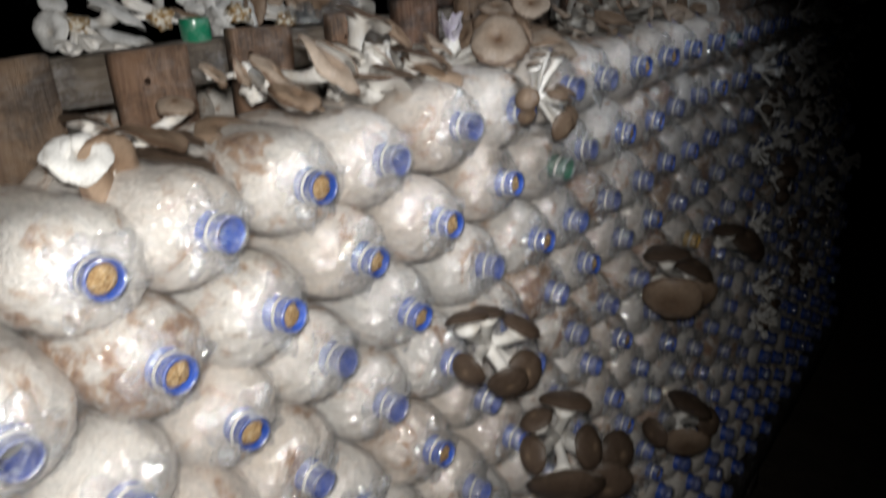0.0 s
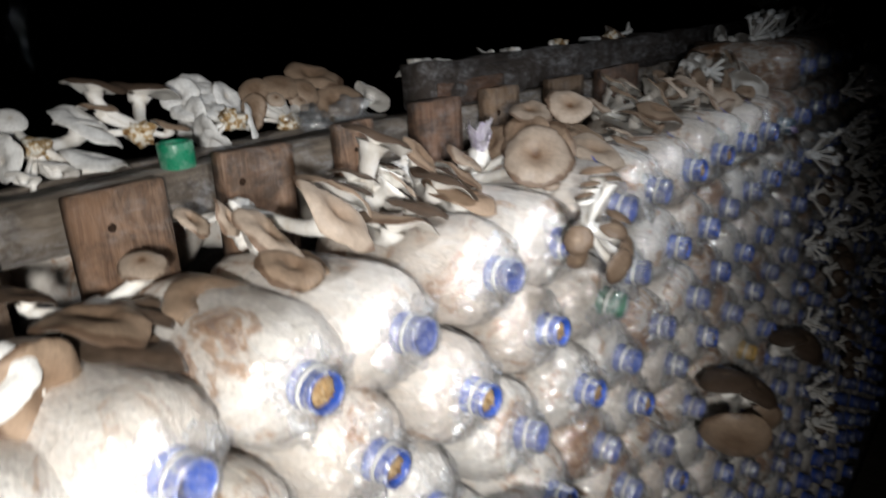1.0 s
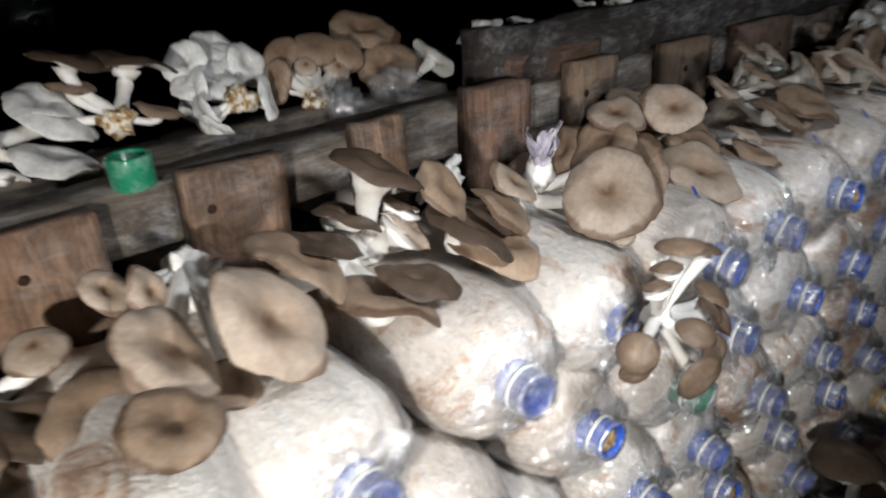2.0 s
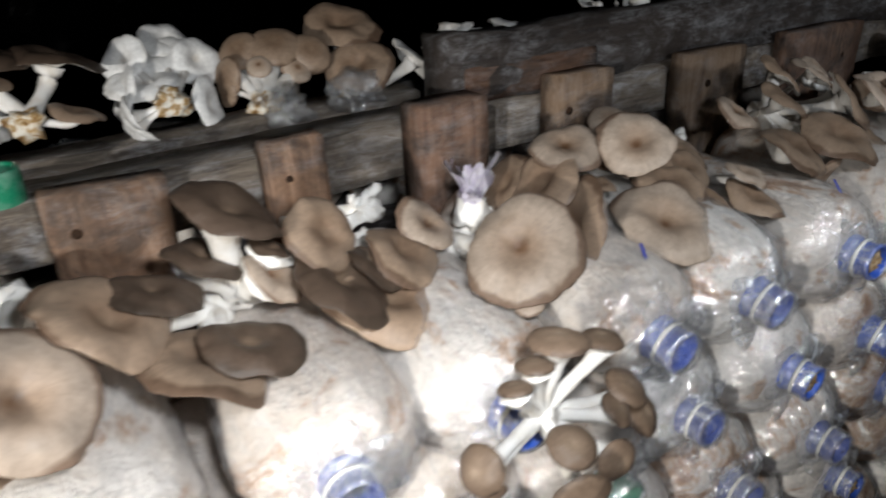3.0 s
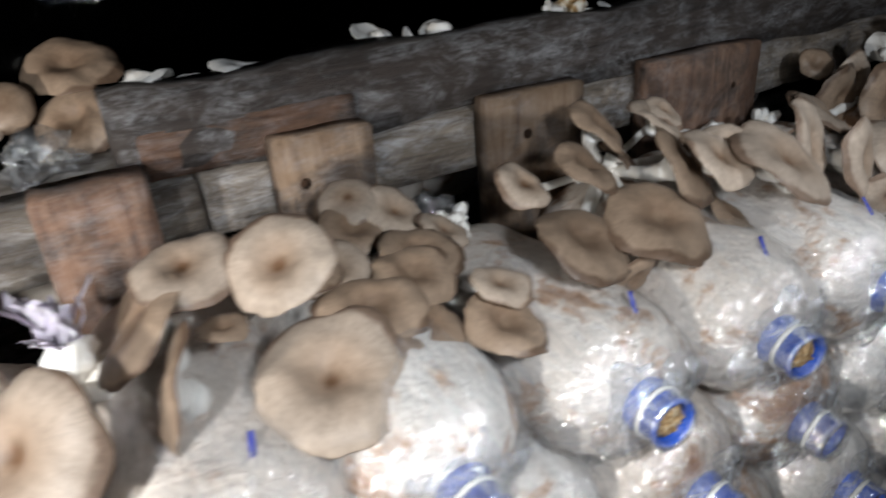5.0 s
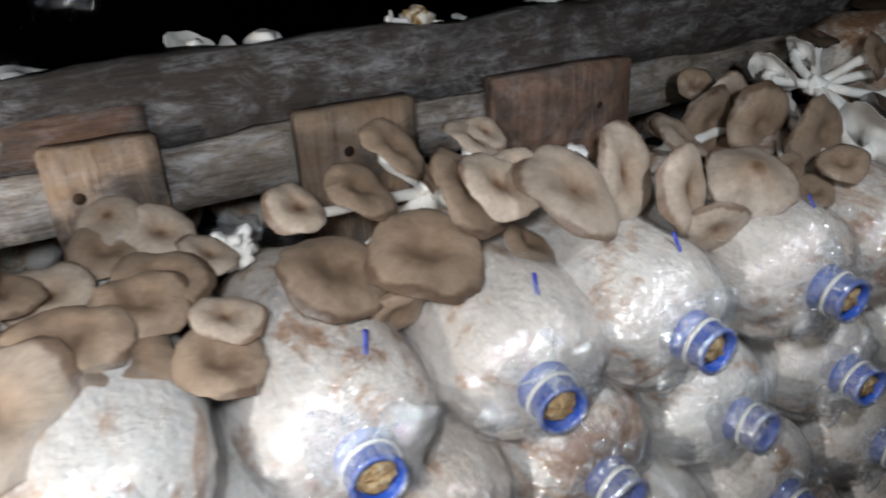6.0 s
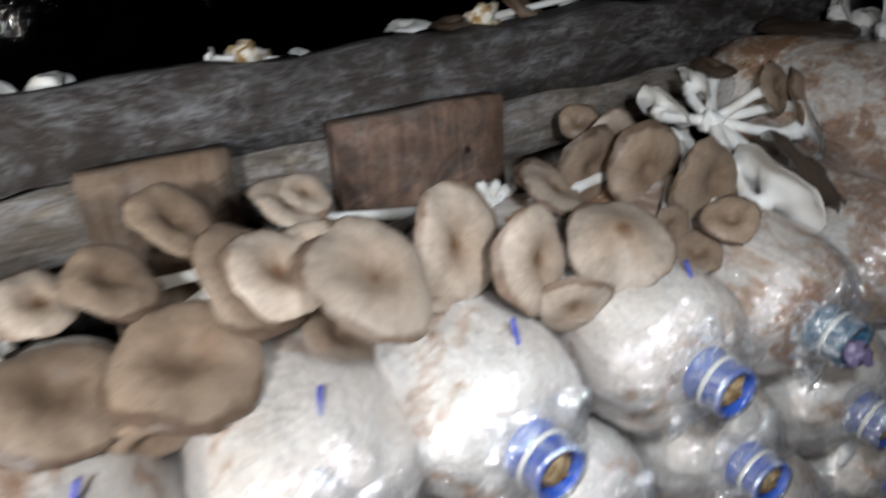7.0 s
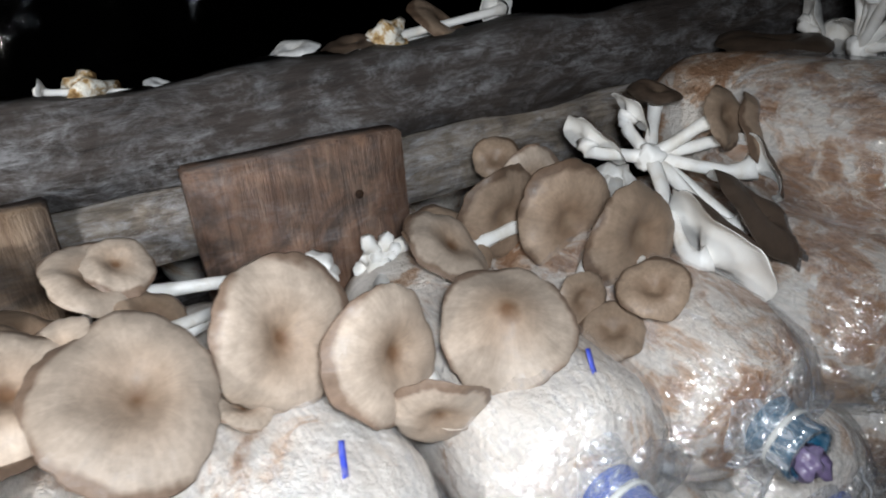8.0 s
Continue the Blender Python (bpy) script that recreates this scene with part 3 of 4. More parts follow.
# ---- mushrooms ----
def cap_mesh(kind, seed, skin):
    """A cap of radius 1 about z: top skin, rolled rim and gills below."""
    seg, rings = 60, 10
    r1 = random.Random(seed * 13 + 5)
    ph = [r1.uniform(0, 6.3) for _ in range(6)]
    amp = {"f": 0.060, "k": 0.06, "d": 0.03}[kind]

    def top(r):
        if kind == "d":
            return 0.46 * math.sqrt(max(0.0, 1 - (r * 0.985) ** 2)) - 0.05 * math.exp(-(r / 0.25) ** 2)
        if kind == "k":
            return 0.55 * (1 - r) ** 1.35 - 0.10 * math.exp(-(r / 0.10) ** 2) - 0.04 * r ** 6
        return 0.17 * (1 - r ** 3) - 0.23 * math.exp(-(r / 0.32) ** 2) - 0.06 * r ** 7

    def below(r):
        if kind == "d":
            return min(top(r) - 0.05, 0.04)
        return top(r) - 0.035 - 0.20 * (1 - r) ** 2

    def place(r, a, z):
        edge = 1 + amp * (0.55 * math.sin(2 * a + ph[0]) + 0.4 * math.sin(3 * a + ph[1]) + 0.3 * math.sin(5 * a + ph[2]) + 0.22 * math.sin(9 * a + ph[3]) + 0.14 * math.sin(17 * a + ph[5]) * (1 + math.sin(4 * a + ph[1])) + 0.10 * math.sin(26 * a + ph[0]))
        bend = amp * 1.5 * r * r * (math.sin(2 * a + ph[4]) + 0.6 * math.sin(3 * a + ph[0] * 2) + 0.35 * math.sin(6 * a + ph[2]) * r)
        k = 1 + (edge - 1) * r
        fine = noise.noise(Vector((r * k * math.cos(a) * 3 + seed, r * k * math.sin(a) * 3, seed * 2.0))) * 0.03
        off = 0.10 * r if kind == "f" else 0.0
        return (r * k * math.cos(a) + off * math.cos(ph[3]), r * k * math.sin(a) + off * math.sin(ph[3]), z + bend + fine)

    bm = bmesh.new()
    tiers = []
    rs = [0.06 + 0.94 * (i / (rings - 1)) ** 0.8 for i in range(rings)]
    for r in rs:
        tiers.append([bm.verts.new(place(r, 2 * math.pi * k / seg, top(r))) for k in range(seg)])
    mids = len(tiers)
    tiers.append([bm.verts.new(place(1.012, 2 * math.pi * k / seg, top(1.0) - 0.02)) for k in range(seg)])
    for r in (0.985, 0.8, 0.6, 0.4, 0.2, 0.1):
        tiers.append([bm.verts.new(place(r, 2 * math.pi * k / seg, below(r))) for k in range(seg)])
    for t, (a, b) in enumerate(zip(tiers, tiers[1:])):
        for k in range(seg):
            n = (k + 1) % seg
            f = bm.faces.new((a[k], b[k], b[n], a[n]))
            f.material_index = 1 if t > mids - 1 else 0
    bm.faces.new(tiers[0])
    f = bm.faces.new(tiers[-1][::-1])
    f.material_index = 1
    bmesh.ops.recalc_face_normals(bm, faces=bm.faces)
    return mesh_of("cap", bm, skin, GILLS)


TONES = {"t": CAP_TAN, "b": CAP_BROWN, "k": CAP_DARK, "w": CAP_WHITE, "n": CAP_YOUNG}
CAPS = {}


def cap_for(kind, seed, tone):
    if (kind, seed, tone) not in CAPS:
        CAPS[kind, seed, tone] = cap_mesh(kind, seed + {"f": 0, "k": 20, "d": 40}[kind], TONES[tone])
    return CAPS[kind, seed, tone]


def tube(points, radii, seg=10, wobble=0.0):
    bm = bmesh.new()
    rings = []
    side = Vector((0.31, 0.52, 0.79))
    for i, (p, r) in enumerate(zip(points, radii)):
        d = (points[min(i + 1, len(points) - 1)] - points[max(i - 1, 0)]).normalized()
        u = d.cross(side).normalized()
        v = d.cross(u)
        ring = []
        for k in range(seg):
            a = 2 * math.pi * k / seg
            w = 1 + wobble * noise.noise(Vector((math.cos(a) * 1.5, math.sin(a) * 1.5, i * 0.8)) + p * 60)
            ring.append(bm.verts.new(p + (u * math.cos(a) + v * math.sin(a)) * r * w))
        rings.append(ring)
    for a, b in zip(rings, rings[1:]):
        for k in range(seg):
            bm.faces.new((a[k], a[(k + 1) % seg], b[(k + 1) % seg], b[k]))
    bm.faces.new(rings[0][::-1])
    bm.faces.new(rings[-1])
    bmesh.ops.recalc_face_normals(bm, faces=bm.faces)
    return bm


STUMP_END = "stump"
count = 0


def cluster(label, hub, caps, end=None, thick=0.0):
    """Mushrooms that grow from one hub; each cap is (place, radius, way of its top, shape, tone)."""
    global count
    hub = Vector(hub)
    ob = new("oyster_mushrooms")
    ob.location = hub
    ob.empty_display_size = 0.02
    tagged(ob, label, "mushrooms", "oyster mushroom clusters")
    for x, y, z, r, nx, ny, nz, kind, tone, flat in caps:
        count += 1
        c, n = Vector((x, y, z)), Vector((nx, ny, nz)).normalized()
        turn = n.to_track_quat("Z", "Y").to_matrix().to_4x4() @ Matrix.Diagonal((1, flat, 1, 1)) @ pose(0, 0, 0, 0, 0, count * 67)
        cap = part("cap", cap_for(kind, count % 6, tone), None, ob)
        cap.matrix_local = Matrix.Translation(c - hub) @ turn @ Matrix.Scale(r, 4)
        foot = c - n * r * 0.20
        span = (foot - hub).length
        first, last = hub.lerp(foot, 0.4), foot - n * min(span * 0.35, r * 0.55)
        pts = []
        for i in range(10):
            t = i / 9
            p = hub * (1 - t) ** 3 + first * 3 * t * (1 - t) ** 2 + last * 3 * t * t * (1 - t) + foot * t ** 3
            pts.append(p - hub)
        wide = thick or min(0.0075, max(0.0022, r * (0.34 if kind == "d" else 0.17)))
        stem = tube(pts, [wide * (1.25, 1.1, 1.0, 0.92, 0.9, 0.92, 1.0, 1.15, 1.45, 1.9)[i] for i in range(10)], 10, 0.25)
        part("stem", stem, FLESH, ob)
    base = part("base", lump(min(0.013, 2.3 * thick) if thick else 0.013, count, 0.9, 0.45 if end is None else 0.8), FLESH if end is None else STUMP, ob, "white knotted base" if end is None else "stump with amber sawdust")
    return ob


def cut_stems(label, base, tops, seed):
    """What is left of a picked cluster: short ragged white stems on one knot."""
    base = Vector(base)
    ob = new("cut_stems")
    ob.location = base
    tagged(ob, label, "mushroom stump")
    part("knot", lump(0.0115, seed, 0.8, 0.7), FLESH, ob)
    r1 = random.Random(seed)
    stubs = [(r1.uniform(-0.014, 0.014), r1.uniform(-0.014, 0.004), r1.uniform(0.010, 0.020)) for _ in range(5)]
    for k, (dx, dy, dz) in enumerate(list(tops) + stubs):
        d = Vector((dx, dy, dz)) * 0.72
        pts = [d * (i / 6) + Vector((0.0025 * math.sin(i * 0.9 + k), 0.0015 * math.sin(i + 2 * k), 0)) for i in range(7)]
        part("stem", tube(pts, [0.0050, 0.0044, 0.0040, 0.0038, 0.0040, 0.0044, 0.0030], 12, 0.75), FLESH, ob)


cluster("tan oyster mushroom cluster with broad caps between bags and rail", (1.443, 0.830, 1.285), [
    (1.34, 0.68, 1.33, 0.031, 0.18, -0.46, 0.87, 'f', 't', 1.13),
    (1.395, 0.706, 1.32, 0.033, 0.4, -0.87, 0.3, 'f', 't', 1),
    (1.319, 0.713, 1.334, 0.019, -0.66, -0.53, 0.54, 'f', 't', 1),
    (1.374, 0.700, 1.299, 0.013, 0.31, -0.12, 0.94, 'f', 't', 1),
    (1.332, 0.784, 1.333, 0.023, 0.45, -0.35, 0.82, 'f', 't', 1),
    (1.303, 0.7, 1.335, 0.024, 0.28, -0.48, 0.83, 'f', 't', 1.13),
])
cluster("tan oyster mushrooms with cone shaped caps leaning over a bag", (1.482, 0.820, 1.278), [
    (1.436, 0.692, 1.305, 0.03, 0.38, -0.9, 0.2, 'f', 't', 1),
    (1.49, 0.692, 1.3, 0.031, -0.2, -0.41, 0.89, 'k', 't', 1.08),
    (1.455, 0.690, 1.274, 0.019, 0.23, -0.06, 0.97, 'f', 't', 1),
    (1.500, 0.695, 1.260, 0.021, 0.08, -0.08, 0.99, 'f', 't', 1),
    (1.446, 0.675, 1.28, 0.021, -0.32, -0.89, -0.33, 'f', 't', 1),
    (1.513, 0.785, 1.3, 0.029, 0.36, -0.47, 0.81, 'f', 'b', 1),
])
cluster("stack of brown oyster mushroom caps against the rail", (1.647, 0.810, 1.299), [
    (1.59, 0.72, 1.305, 0.032, 0.12, -0.98, 0.16, 'f', 'b', 1),
    (1.578, 0.765, 1.302, 0.032, -0.03, -0.99, 0.1, 'f', 'b', 1),
    (1.573, 0.797, 1.319, 0.022, -0.06, -0.99, 0.09, 'f', 't', 1),
    (1.507, 0.775, 1.304, 0.027, 0.42, -0.41, 0.81, 'f', 't', 1),
    (1.552, 0.793, 1.303, 0.029, 0.07, -0.99, -0.07, 'f', 'b', 1),
    (1.564, 0.68, 1.299, 0.018, -0.36, -0.35, 0.86, 'f', 'b', 0.93),
    (1.538, 0.701, 1.293, 0.015, -0.01, -0.98, 0.19, 'f', 'b', 1),
    (1.544, 0.684, 1.281, 0.016, -0.3, -0.34, 0.89, 'f', 'b', 1.06),
    (1.572, 0.835, 1.324, 0.016, -0.37, -0.69, 0.62, 'f', 'b', 1),
])
cluster("splayed oyster mushrooms showing white gills and long white stems", (1.648, 0.778, 1.322), [
    (1.622, 0.800, 1.335, 0.022, 0.77, 0.10, 0.63, 'f', 'k', 1),
    (1.654, 0.800, 1.345, 0.018, 0.80, -0.23, 0.56, 'f', 'k', 1),
    (1.674, 0.800, 1.355, 0.017, 0.06, -0.24, 0.97, 'f', 'k', 1),
    (1.679, 0.750, 1.347, 0.019, 0.24, -0.90, 0.36, 'f', 'b', 1),
    (1.706, 0.745, 1.336, 0.024, 0.36, -0.82, 0.45, 'f', 'b', 1),
    (1.628, 0.700, 1.293, 0.038, 0.91, -0.12, 0.39, 'f', 'k', 1),
    (1.672, 0.715, 1.299, 0.039, 0.52, -0.45, 0.73, 'f', 'k', 1),
    (1.688, 0.705, 1.283, 0.025, 0.36, -0.43, 0.83, 'f', 'k', 1),
    (1.695, 0.735, 1.318, 0.024, 0.82, -0.35, 0.46, 'f', 'k', 1),
], thick=0.0042)
cluster("white and brown oyster mushrooms on top of stacked bags", (1.839, 0.800, 1.363), [
    (1.804, 0.82, 1.364, 0.041, 0.08, -0.02, 1.0, 'f', 'k', 1),
    (1.823, 0.766, 1.363, 0.03, 0.72, -0.47, 0.5, 'f', 'w', 1),
    (1.841, 0.82, 1.374, 0.025, 0.78, -0.62, 0.12, 'f', 'w', 1),
    (1.83, 0.757, 1.35, 0.023, 0.57, -0.02, 0.82, 'f', 'w', 1),
])
cluster("brown oyster mushroom cluster with funnel caps over bags", (1.312, 0.820, 1.289), [
    (1.256, 0.701, 1.307, 0.035, 0.03, -0.39, 0.92, 'f', 'b', 1),
    (1.204, 0.708, 1.306, 0.032, 0.26, -0.39, 0.88, 'f', 'b', 1),
    (1.232, 0.695, 1.276, 0.021, 0.08, -0.88, -0.47, 'f', 'b', 1),
    (1.235, 0.745, 1.333, 0.023, 0.37, -0.40, 0.84, 'f', 'b', 1),
    (1.202, 0.765, 1.322, 0.020, 0.25, -0.48, 0.84, 'f', 't', 1),
    (1.270, 0.775, 1.343, 0.025, 0.51, -0.44, 0.73, 'f', 'b', 1),
    (1.293, 0.722, 1.328, 0.030, 0.58, -0.54, 0.60, 'f', 'b', 1),
    (1.343, 0.790, 1.336, 0.017, 0.33, -0.49, 0.81, 'f', 't', 1),
    (1.351, 0.770, 1.313, 0.019, 0.54, -0.43, 0.72, 'f', 'b', 1),
    (1.327, 0.710, 1.288, 0.021, 0.48, -0.36, 0.80, 'f', 'b', 1),
    (1.300, 0.790, 1.312, 0.022, 0.60, -0.30, 0.74, 'f', 'b', 1),
])
cluster("brown oyster mushroom cluster with curled pale edges", (1.132, 0.805, 1.272), [
    (1.125, 0.800, 1.312, 0.022, 0.30, -0.47, 0.83, 'f', 't', 1),
    (1.144, 0.705, 1.297, 0.019, 0.27, -0.25, 0.93, 'f', 't', 1),
    (1.136, 0.688, 1.283, 0.025, 0.22, -0.32, 0.92, 'f', 'b', 1),
    (1.065, 0.750, 1.311, 0.024, 0.12, -0.35, 0.93, 'f', 't', 1),
    (1.118, 0.752, 1.303, 0.026, 0.14, -0.40, 0.91, 'f', 'b', 1),
    (1.072, 0.716, 1.302, 0.030, 0.10, -0.32, 0.94, 'f', 'b', 1),
    (1.148, 0.776, 1.301, 0.018, 0.36, -0.34, 0.87, 'f', 't', 1),
    (1.105, 0.735, 1.302, 0.026, 0.20, -0.32, 0.92, 'f', 'b', 1),
    (1.094, 0.795, 1.310, 0.023, 0.10, -0.38, 0.92, 'f', 'b', 1),
    (1.090, 0.705, 1.290, 0.034, 0.18, -0.30, 0.94, 'f', 'b', 1),
    (1.100, 0.815, 1.318, 0.020, -0.20, -0.50, 0.84, 'd', 't', 1),
])
cluster("large tan oyster mushroom fans hanging over a bag", (1.045, 0.790, 1.292), [
    (0.988, 0.739, 1.344, 0.025, -0.16, -0.35, 0.92, 'f', 't', 1),
    (1.027, 0.709, 1.345, 0.027, -0.38, -0.45, 0.81, 'f', 't', 1),
    (1.035, 0.682, 1.292, 0.040, 0.00, -0.36, 0.93, 'f', 't', 1),
    (0.996, 0.710, 1.321, 0.013, 0.06, -0.02, 1.00, 'f', 'b', 1),
    (1.045, 0.742, 1.322, 0.022, 0.10, -0.20, 0.97, 'f', 'b', 1),
    (1.083, 0.730, 1.287, 0.027, 0.10, -0.35, 0.93, 'f', 'b', 1),
])
cluster("tan oyster mushroom with one broad round cap", (0.918, 0.785, 1.270), [
    (0.906, 0.680, 1.312, 0.0365, -0.50, -0.48, 0.72, 'f', 't', 1),
    (0.899, 0.660, 1.283, 0.010, -0.28, -0.16, 0.95, 'd', 't', 1),
    (0.881, 0.750, 1.307, 0.022, 0.35, -0.50, 0.79, 'f', 't', 1),
    (0.961, 0.775, 1.309, 0.025, -0.79, 0.03, 0.61, 'f', 'b', 1),
    (0.962, 0.730, 1.324, 0.031, -0.70, 0.10, 0.69, 'f', 'b', 1),
    (0.966, 0.700, 1.300, 0.033, -0.88, 0.20, 0.35, 'f', 'b', 1),
])
cluster("large tan oyster mushroom caps drooping over bags", (0.632, 0.800, 1.306), [
    (0.632, 0.677, 1.319, 0.036, 0.46, -0.57, 0.68, 'f', 't', 1),
    (0.586, 0.694, 1.313, 0.03, 0.53, -0.48, 0.7, 'f', 't', 1),
    (0.6, 0.766, 1.313, 0.017, 0.63, -0.67, 0.39, 'f', 't', 1),
    (0.61, 0.685, 1.286, 0.017, 0.14, -0.41, 0.9, 'f', 'b', 0.95),
    (0.58, 0.785, 1.315, 0.016, 0.41, -0.57, 0.71, 'f', 't', 1),
    (0.571, 0.655, 1.302, 0.026, 0.22, -0.38, 0.9, 'f', 'b', 0.86),
])
cluster("brown oyster mushroom fans with dark curled tops over a bag", (0.738, 0.785, 1.272), [
    (0.677, 0.720, 1.320, 0.036, 0.55, -0.19, 0.81, 'f', 'b', 1),
    (0.740, 0.700, 1.295, 0.031, 0.33, -0.06, 0.94, 'f', 'k', 0.85),
    (0.720, 0.705, 1.287, 0.038, 0.40, -0.02, 0.92, 'f', 'b', 1),
    (0.703, 0.750, 1.316, 0.028, 0.37, 0.04, 0.93, 'f', 'k', 1),
])
cluster("dark brown oyster mushrooms on thick white stems", (0.757, 0.782, 1.282), [
    (0.753, 0.750, 1.352, 0.032, 0.45, -0.19, 0.87, 'f', 'k', 1),
    (0.736, 0.770, 1.319, 0.025, 0.40, -0.07, 0.91, 'f', 'k', 1),
    (0.775, 0.757, 1.318, 0.014, 0.50, -0.03, 0.86, 'f', 'k', 1),
    (0.769, 0.745, 1.307, 0.022, 0.63, -0.28, 0.73, 'f', 't', 1),
], thick=0.0088)
cluster("brown oyster mushroom caps stacked over one broad ragged cap", (0.852, 0.795, 1.280), [
    (0.806, 0.745, 1.324, 0.027, 0.44, -0.67, 0.60, 'f', 'b', 1),
    (0.856, 0.740, 1.298, 0.030, 0.48, -0.37, 0.80, 'f', 'b', 1),
    (0.832, 0.715, 1.284, 0.044, 0.28, -0.32, 0.91, 'f', 'b', 1),
    (0.805, 0.722, 1.302, 0.040, 0.53, -0.22, 0.82, 'f', 'k', 0.8),
    (0.835, 0.735, 1.296, 0.024, 0.58, -0.05, 0.80, 'f', 'k', 1),
])
cluster("small round brown mushrooms on white stems at a bag neck", (0.864, 0.603, 1.256), [
    (0.864, 0.590, 1.308, 0.016, 0.12, 0.14, 0.98, 'd', 'n', 1),
    (0.897, 0.595, 1.294, 0.012, 0.11, 0.05, 0.99, 'd', 'n', 1),
    (0.850, 0.590, 1.300, 0.010, 0.03, 0.20, 0.97, 'd', 'n', 1),
    (0.837, 0.588, 1.293, 0.009, 0.02, 0.26, 0.95, 'd', 'n', 1),
    (0.921, 0.598, 1.251, 0.014, 0.32, -0.38, 0.87, 'd', 'n', 1),
    (0.907, 0.590, 1.247, 0.011, 0.38, -0.55, 0.74, 'd', 'n', 1),
    (0.935, 0.598, 1.225, 0.014, 0.30, -0.67, 0.68, 'd', 'n', 1),
    (0.860, 0.572, 1.258, 0.013, -0.08, -0.31, 0.95, 'd', 'n', 1),
    (0.866, 0.570, 1.224, 0.017, -0.24, -0.93, -0.13, 'd', 'n', 1),
    (0.899, 0.580, 1.223, 0.013, -0.07, -0.98, 0.17, 'd', 'n', 1),
    (0.812, 0.580, 1.262, 0.013, -0.84, -0.33, 0.43, 'd', 'n', 1),
    (0.818, 0.585, 1.243, 0.010, -0.61, -0.73, -0.32, 'd', 'n', 1),
], thick=0.0042)
cluster("bunch of dark brown mushrooms with white stems at a bag neck", (0.732, 0.588, 1.008), [
    (0.666, 0.561, 1.073, 0.022, 0.12, 0.27, 0.96, 'd', 'k', 1),
    (0.698, 0.56, 1.067, 0.019, 0.27, 0.06, 0.96, 'd', 'k', 1),
    (0.753, 0.558, 1.028, 0.024, 0.36, -0.34, 0.87, 'd', 'k', 1),
    (0.662, 0.558, 1.022, 0.019, -0.99, -0.11, -0.11, 'd', 'k', 1),
    (0.756, 0.556, 0.973, 0.024, -0.46, -0.88, 0.16, 'd', 'k', 1),
    (0.712, 0.546, 0.986, 0.022, -0.7, -0.66, -0.28, 'd', 'k', 1),
])
cluster("bunch of dark brown mushrooms with white stems at a bag neck", (0.866, 0.578, 0.811), [
    (0.777, 0.552, 0.896, 0.021, -0.26, 0.33, 0.91, 'd', 'k', 1),
    (0.842, 0.551, 0.883, 0.032, 0.28, 0.07, 0.96, 'd', 'k', 1),
    (0.766, 0.55, 0.855, 0.023, -0.91, 0.31, 0.28, 'd', 'k', 1),
    (0.894, 0.547, 0.788, 0.03, 0.02, -0.93, 0.38, 'd', 'k', 1),
    (0.976, 0.544, 0.728, 0.033, -0.27, -0.93, 0.24, 'd', 'k', 1),
    (0.816, 0.537, 0.79, 0.05, -0.65, -0.47, -0.59, 'd', 'k', 1),
    (0.92, 0.533, 0.721, 0.039, -0.79, -0.57, -0.23, 'd', 'k', 1),
])
cluster("cluster of dark brown mushrooms with pale stems on the stacked bags", (1.280, 0.581, 0.882), [
    (1.182, 0.565, 0.957, 0.037, 0.07, 0.09, 0.99, 'd', 'k', 1),
    (1.291, 0.562, 0.893, 0.038, 0.14, -0.36, 0.92, 'd', 'k', 1),
    (1.156, 0.542, 0.905, 0.045, -0.88, -0.31, -0.36, 'd', 'b', 1),
    (1.292, 0.55, 0.853, 0.033, -0.72, -0.65, -0.24, 'd', 'b', 1),
])
cluster("cluster of brown mushrooms with white stems on the stacked bags", (1.262, 0.567, 0.605), [
    (1.291, 0.548, 0.626, 0.043, 0.31, -0.3, 0.9, 'd', 'k', 1),
    (1.383, 0.544, 0.543, 0.029, -0.37, -0.77, 0.52, 'd', 'k', 1),
    (1.14, 0.55, 0.661, 0.026, -0.96, 0.29, -0.0, 'd', 'k', 1),
    (1.253, 0.536, 0.58, 0.041, -0.81, -0.49, -0.34, 'd', 'b', 1),
])
cluster("cluster of brown mushrooms with white stems on the stacked bags", (1.491, 0.581, 0.873), [
    (1.564, 0.56, 0.858, 0.038, -0.12, -0.5, 0.86, 'd', 'k', 1),
    (1.475, 0.562, 0.904, 0.03, -0.01, 0.08, 1.0, 'd', 'k', 1),
    (1.643, 0.558, 0.813, 0.028, -0.22, -0.8, 0.56, 'd', 'k', 1),
])
cluster("brown oyster mushrooms with pale wet centres over bags", (0.503, 0.800, 1.263), [
    (0.428, 0.700, 1.264, 0.032, 0.31, -0.93, 0.15, 'f', 'b', 1),
    (0.478, 0.740, 1.280, 0.036, 0.26, -0.08, 0.96, 'f', 'b', 1),
    (0.498, 0.735, 1.256, 0.044, 0.38, -0.05, 0.93, 'f', 'k', 1),
    (0.555, 0.735, 1.266, 0.037, 0.13, -0.43, 0.89, 'f', 'b', 1),
    (0.520, 0.760, 1.268, 0.030, 0.36, -0.10, 0.93, 'f', 'k', 1),
    (0.461, 0.800, 1.290, 0.022, 0.38, -0.03, 0.93, 'f', 'k', 1),
    (0.538, 0.790, 1.288, 0.018, -0.07, -0.36, 0.93, 'd', 't', 1),
])
cluster("white oyster mushroom pieces by the rail", (0.420, 0.745, 1.271), [
    (0.405, 0.700, 1.284, 0.025, -0.10, -0.72, 0.69, 'f', 'w', 0.8),
    (0.424, 0.712, 1.279, 0.018, 0.50, -0.60, 0.62, 'f', 'w', 1),
    (0.392, 0.712, 1.290, 0.014, -0.55, -0.20, 0.81, 'f', 'w', 1),
])
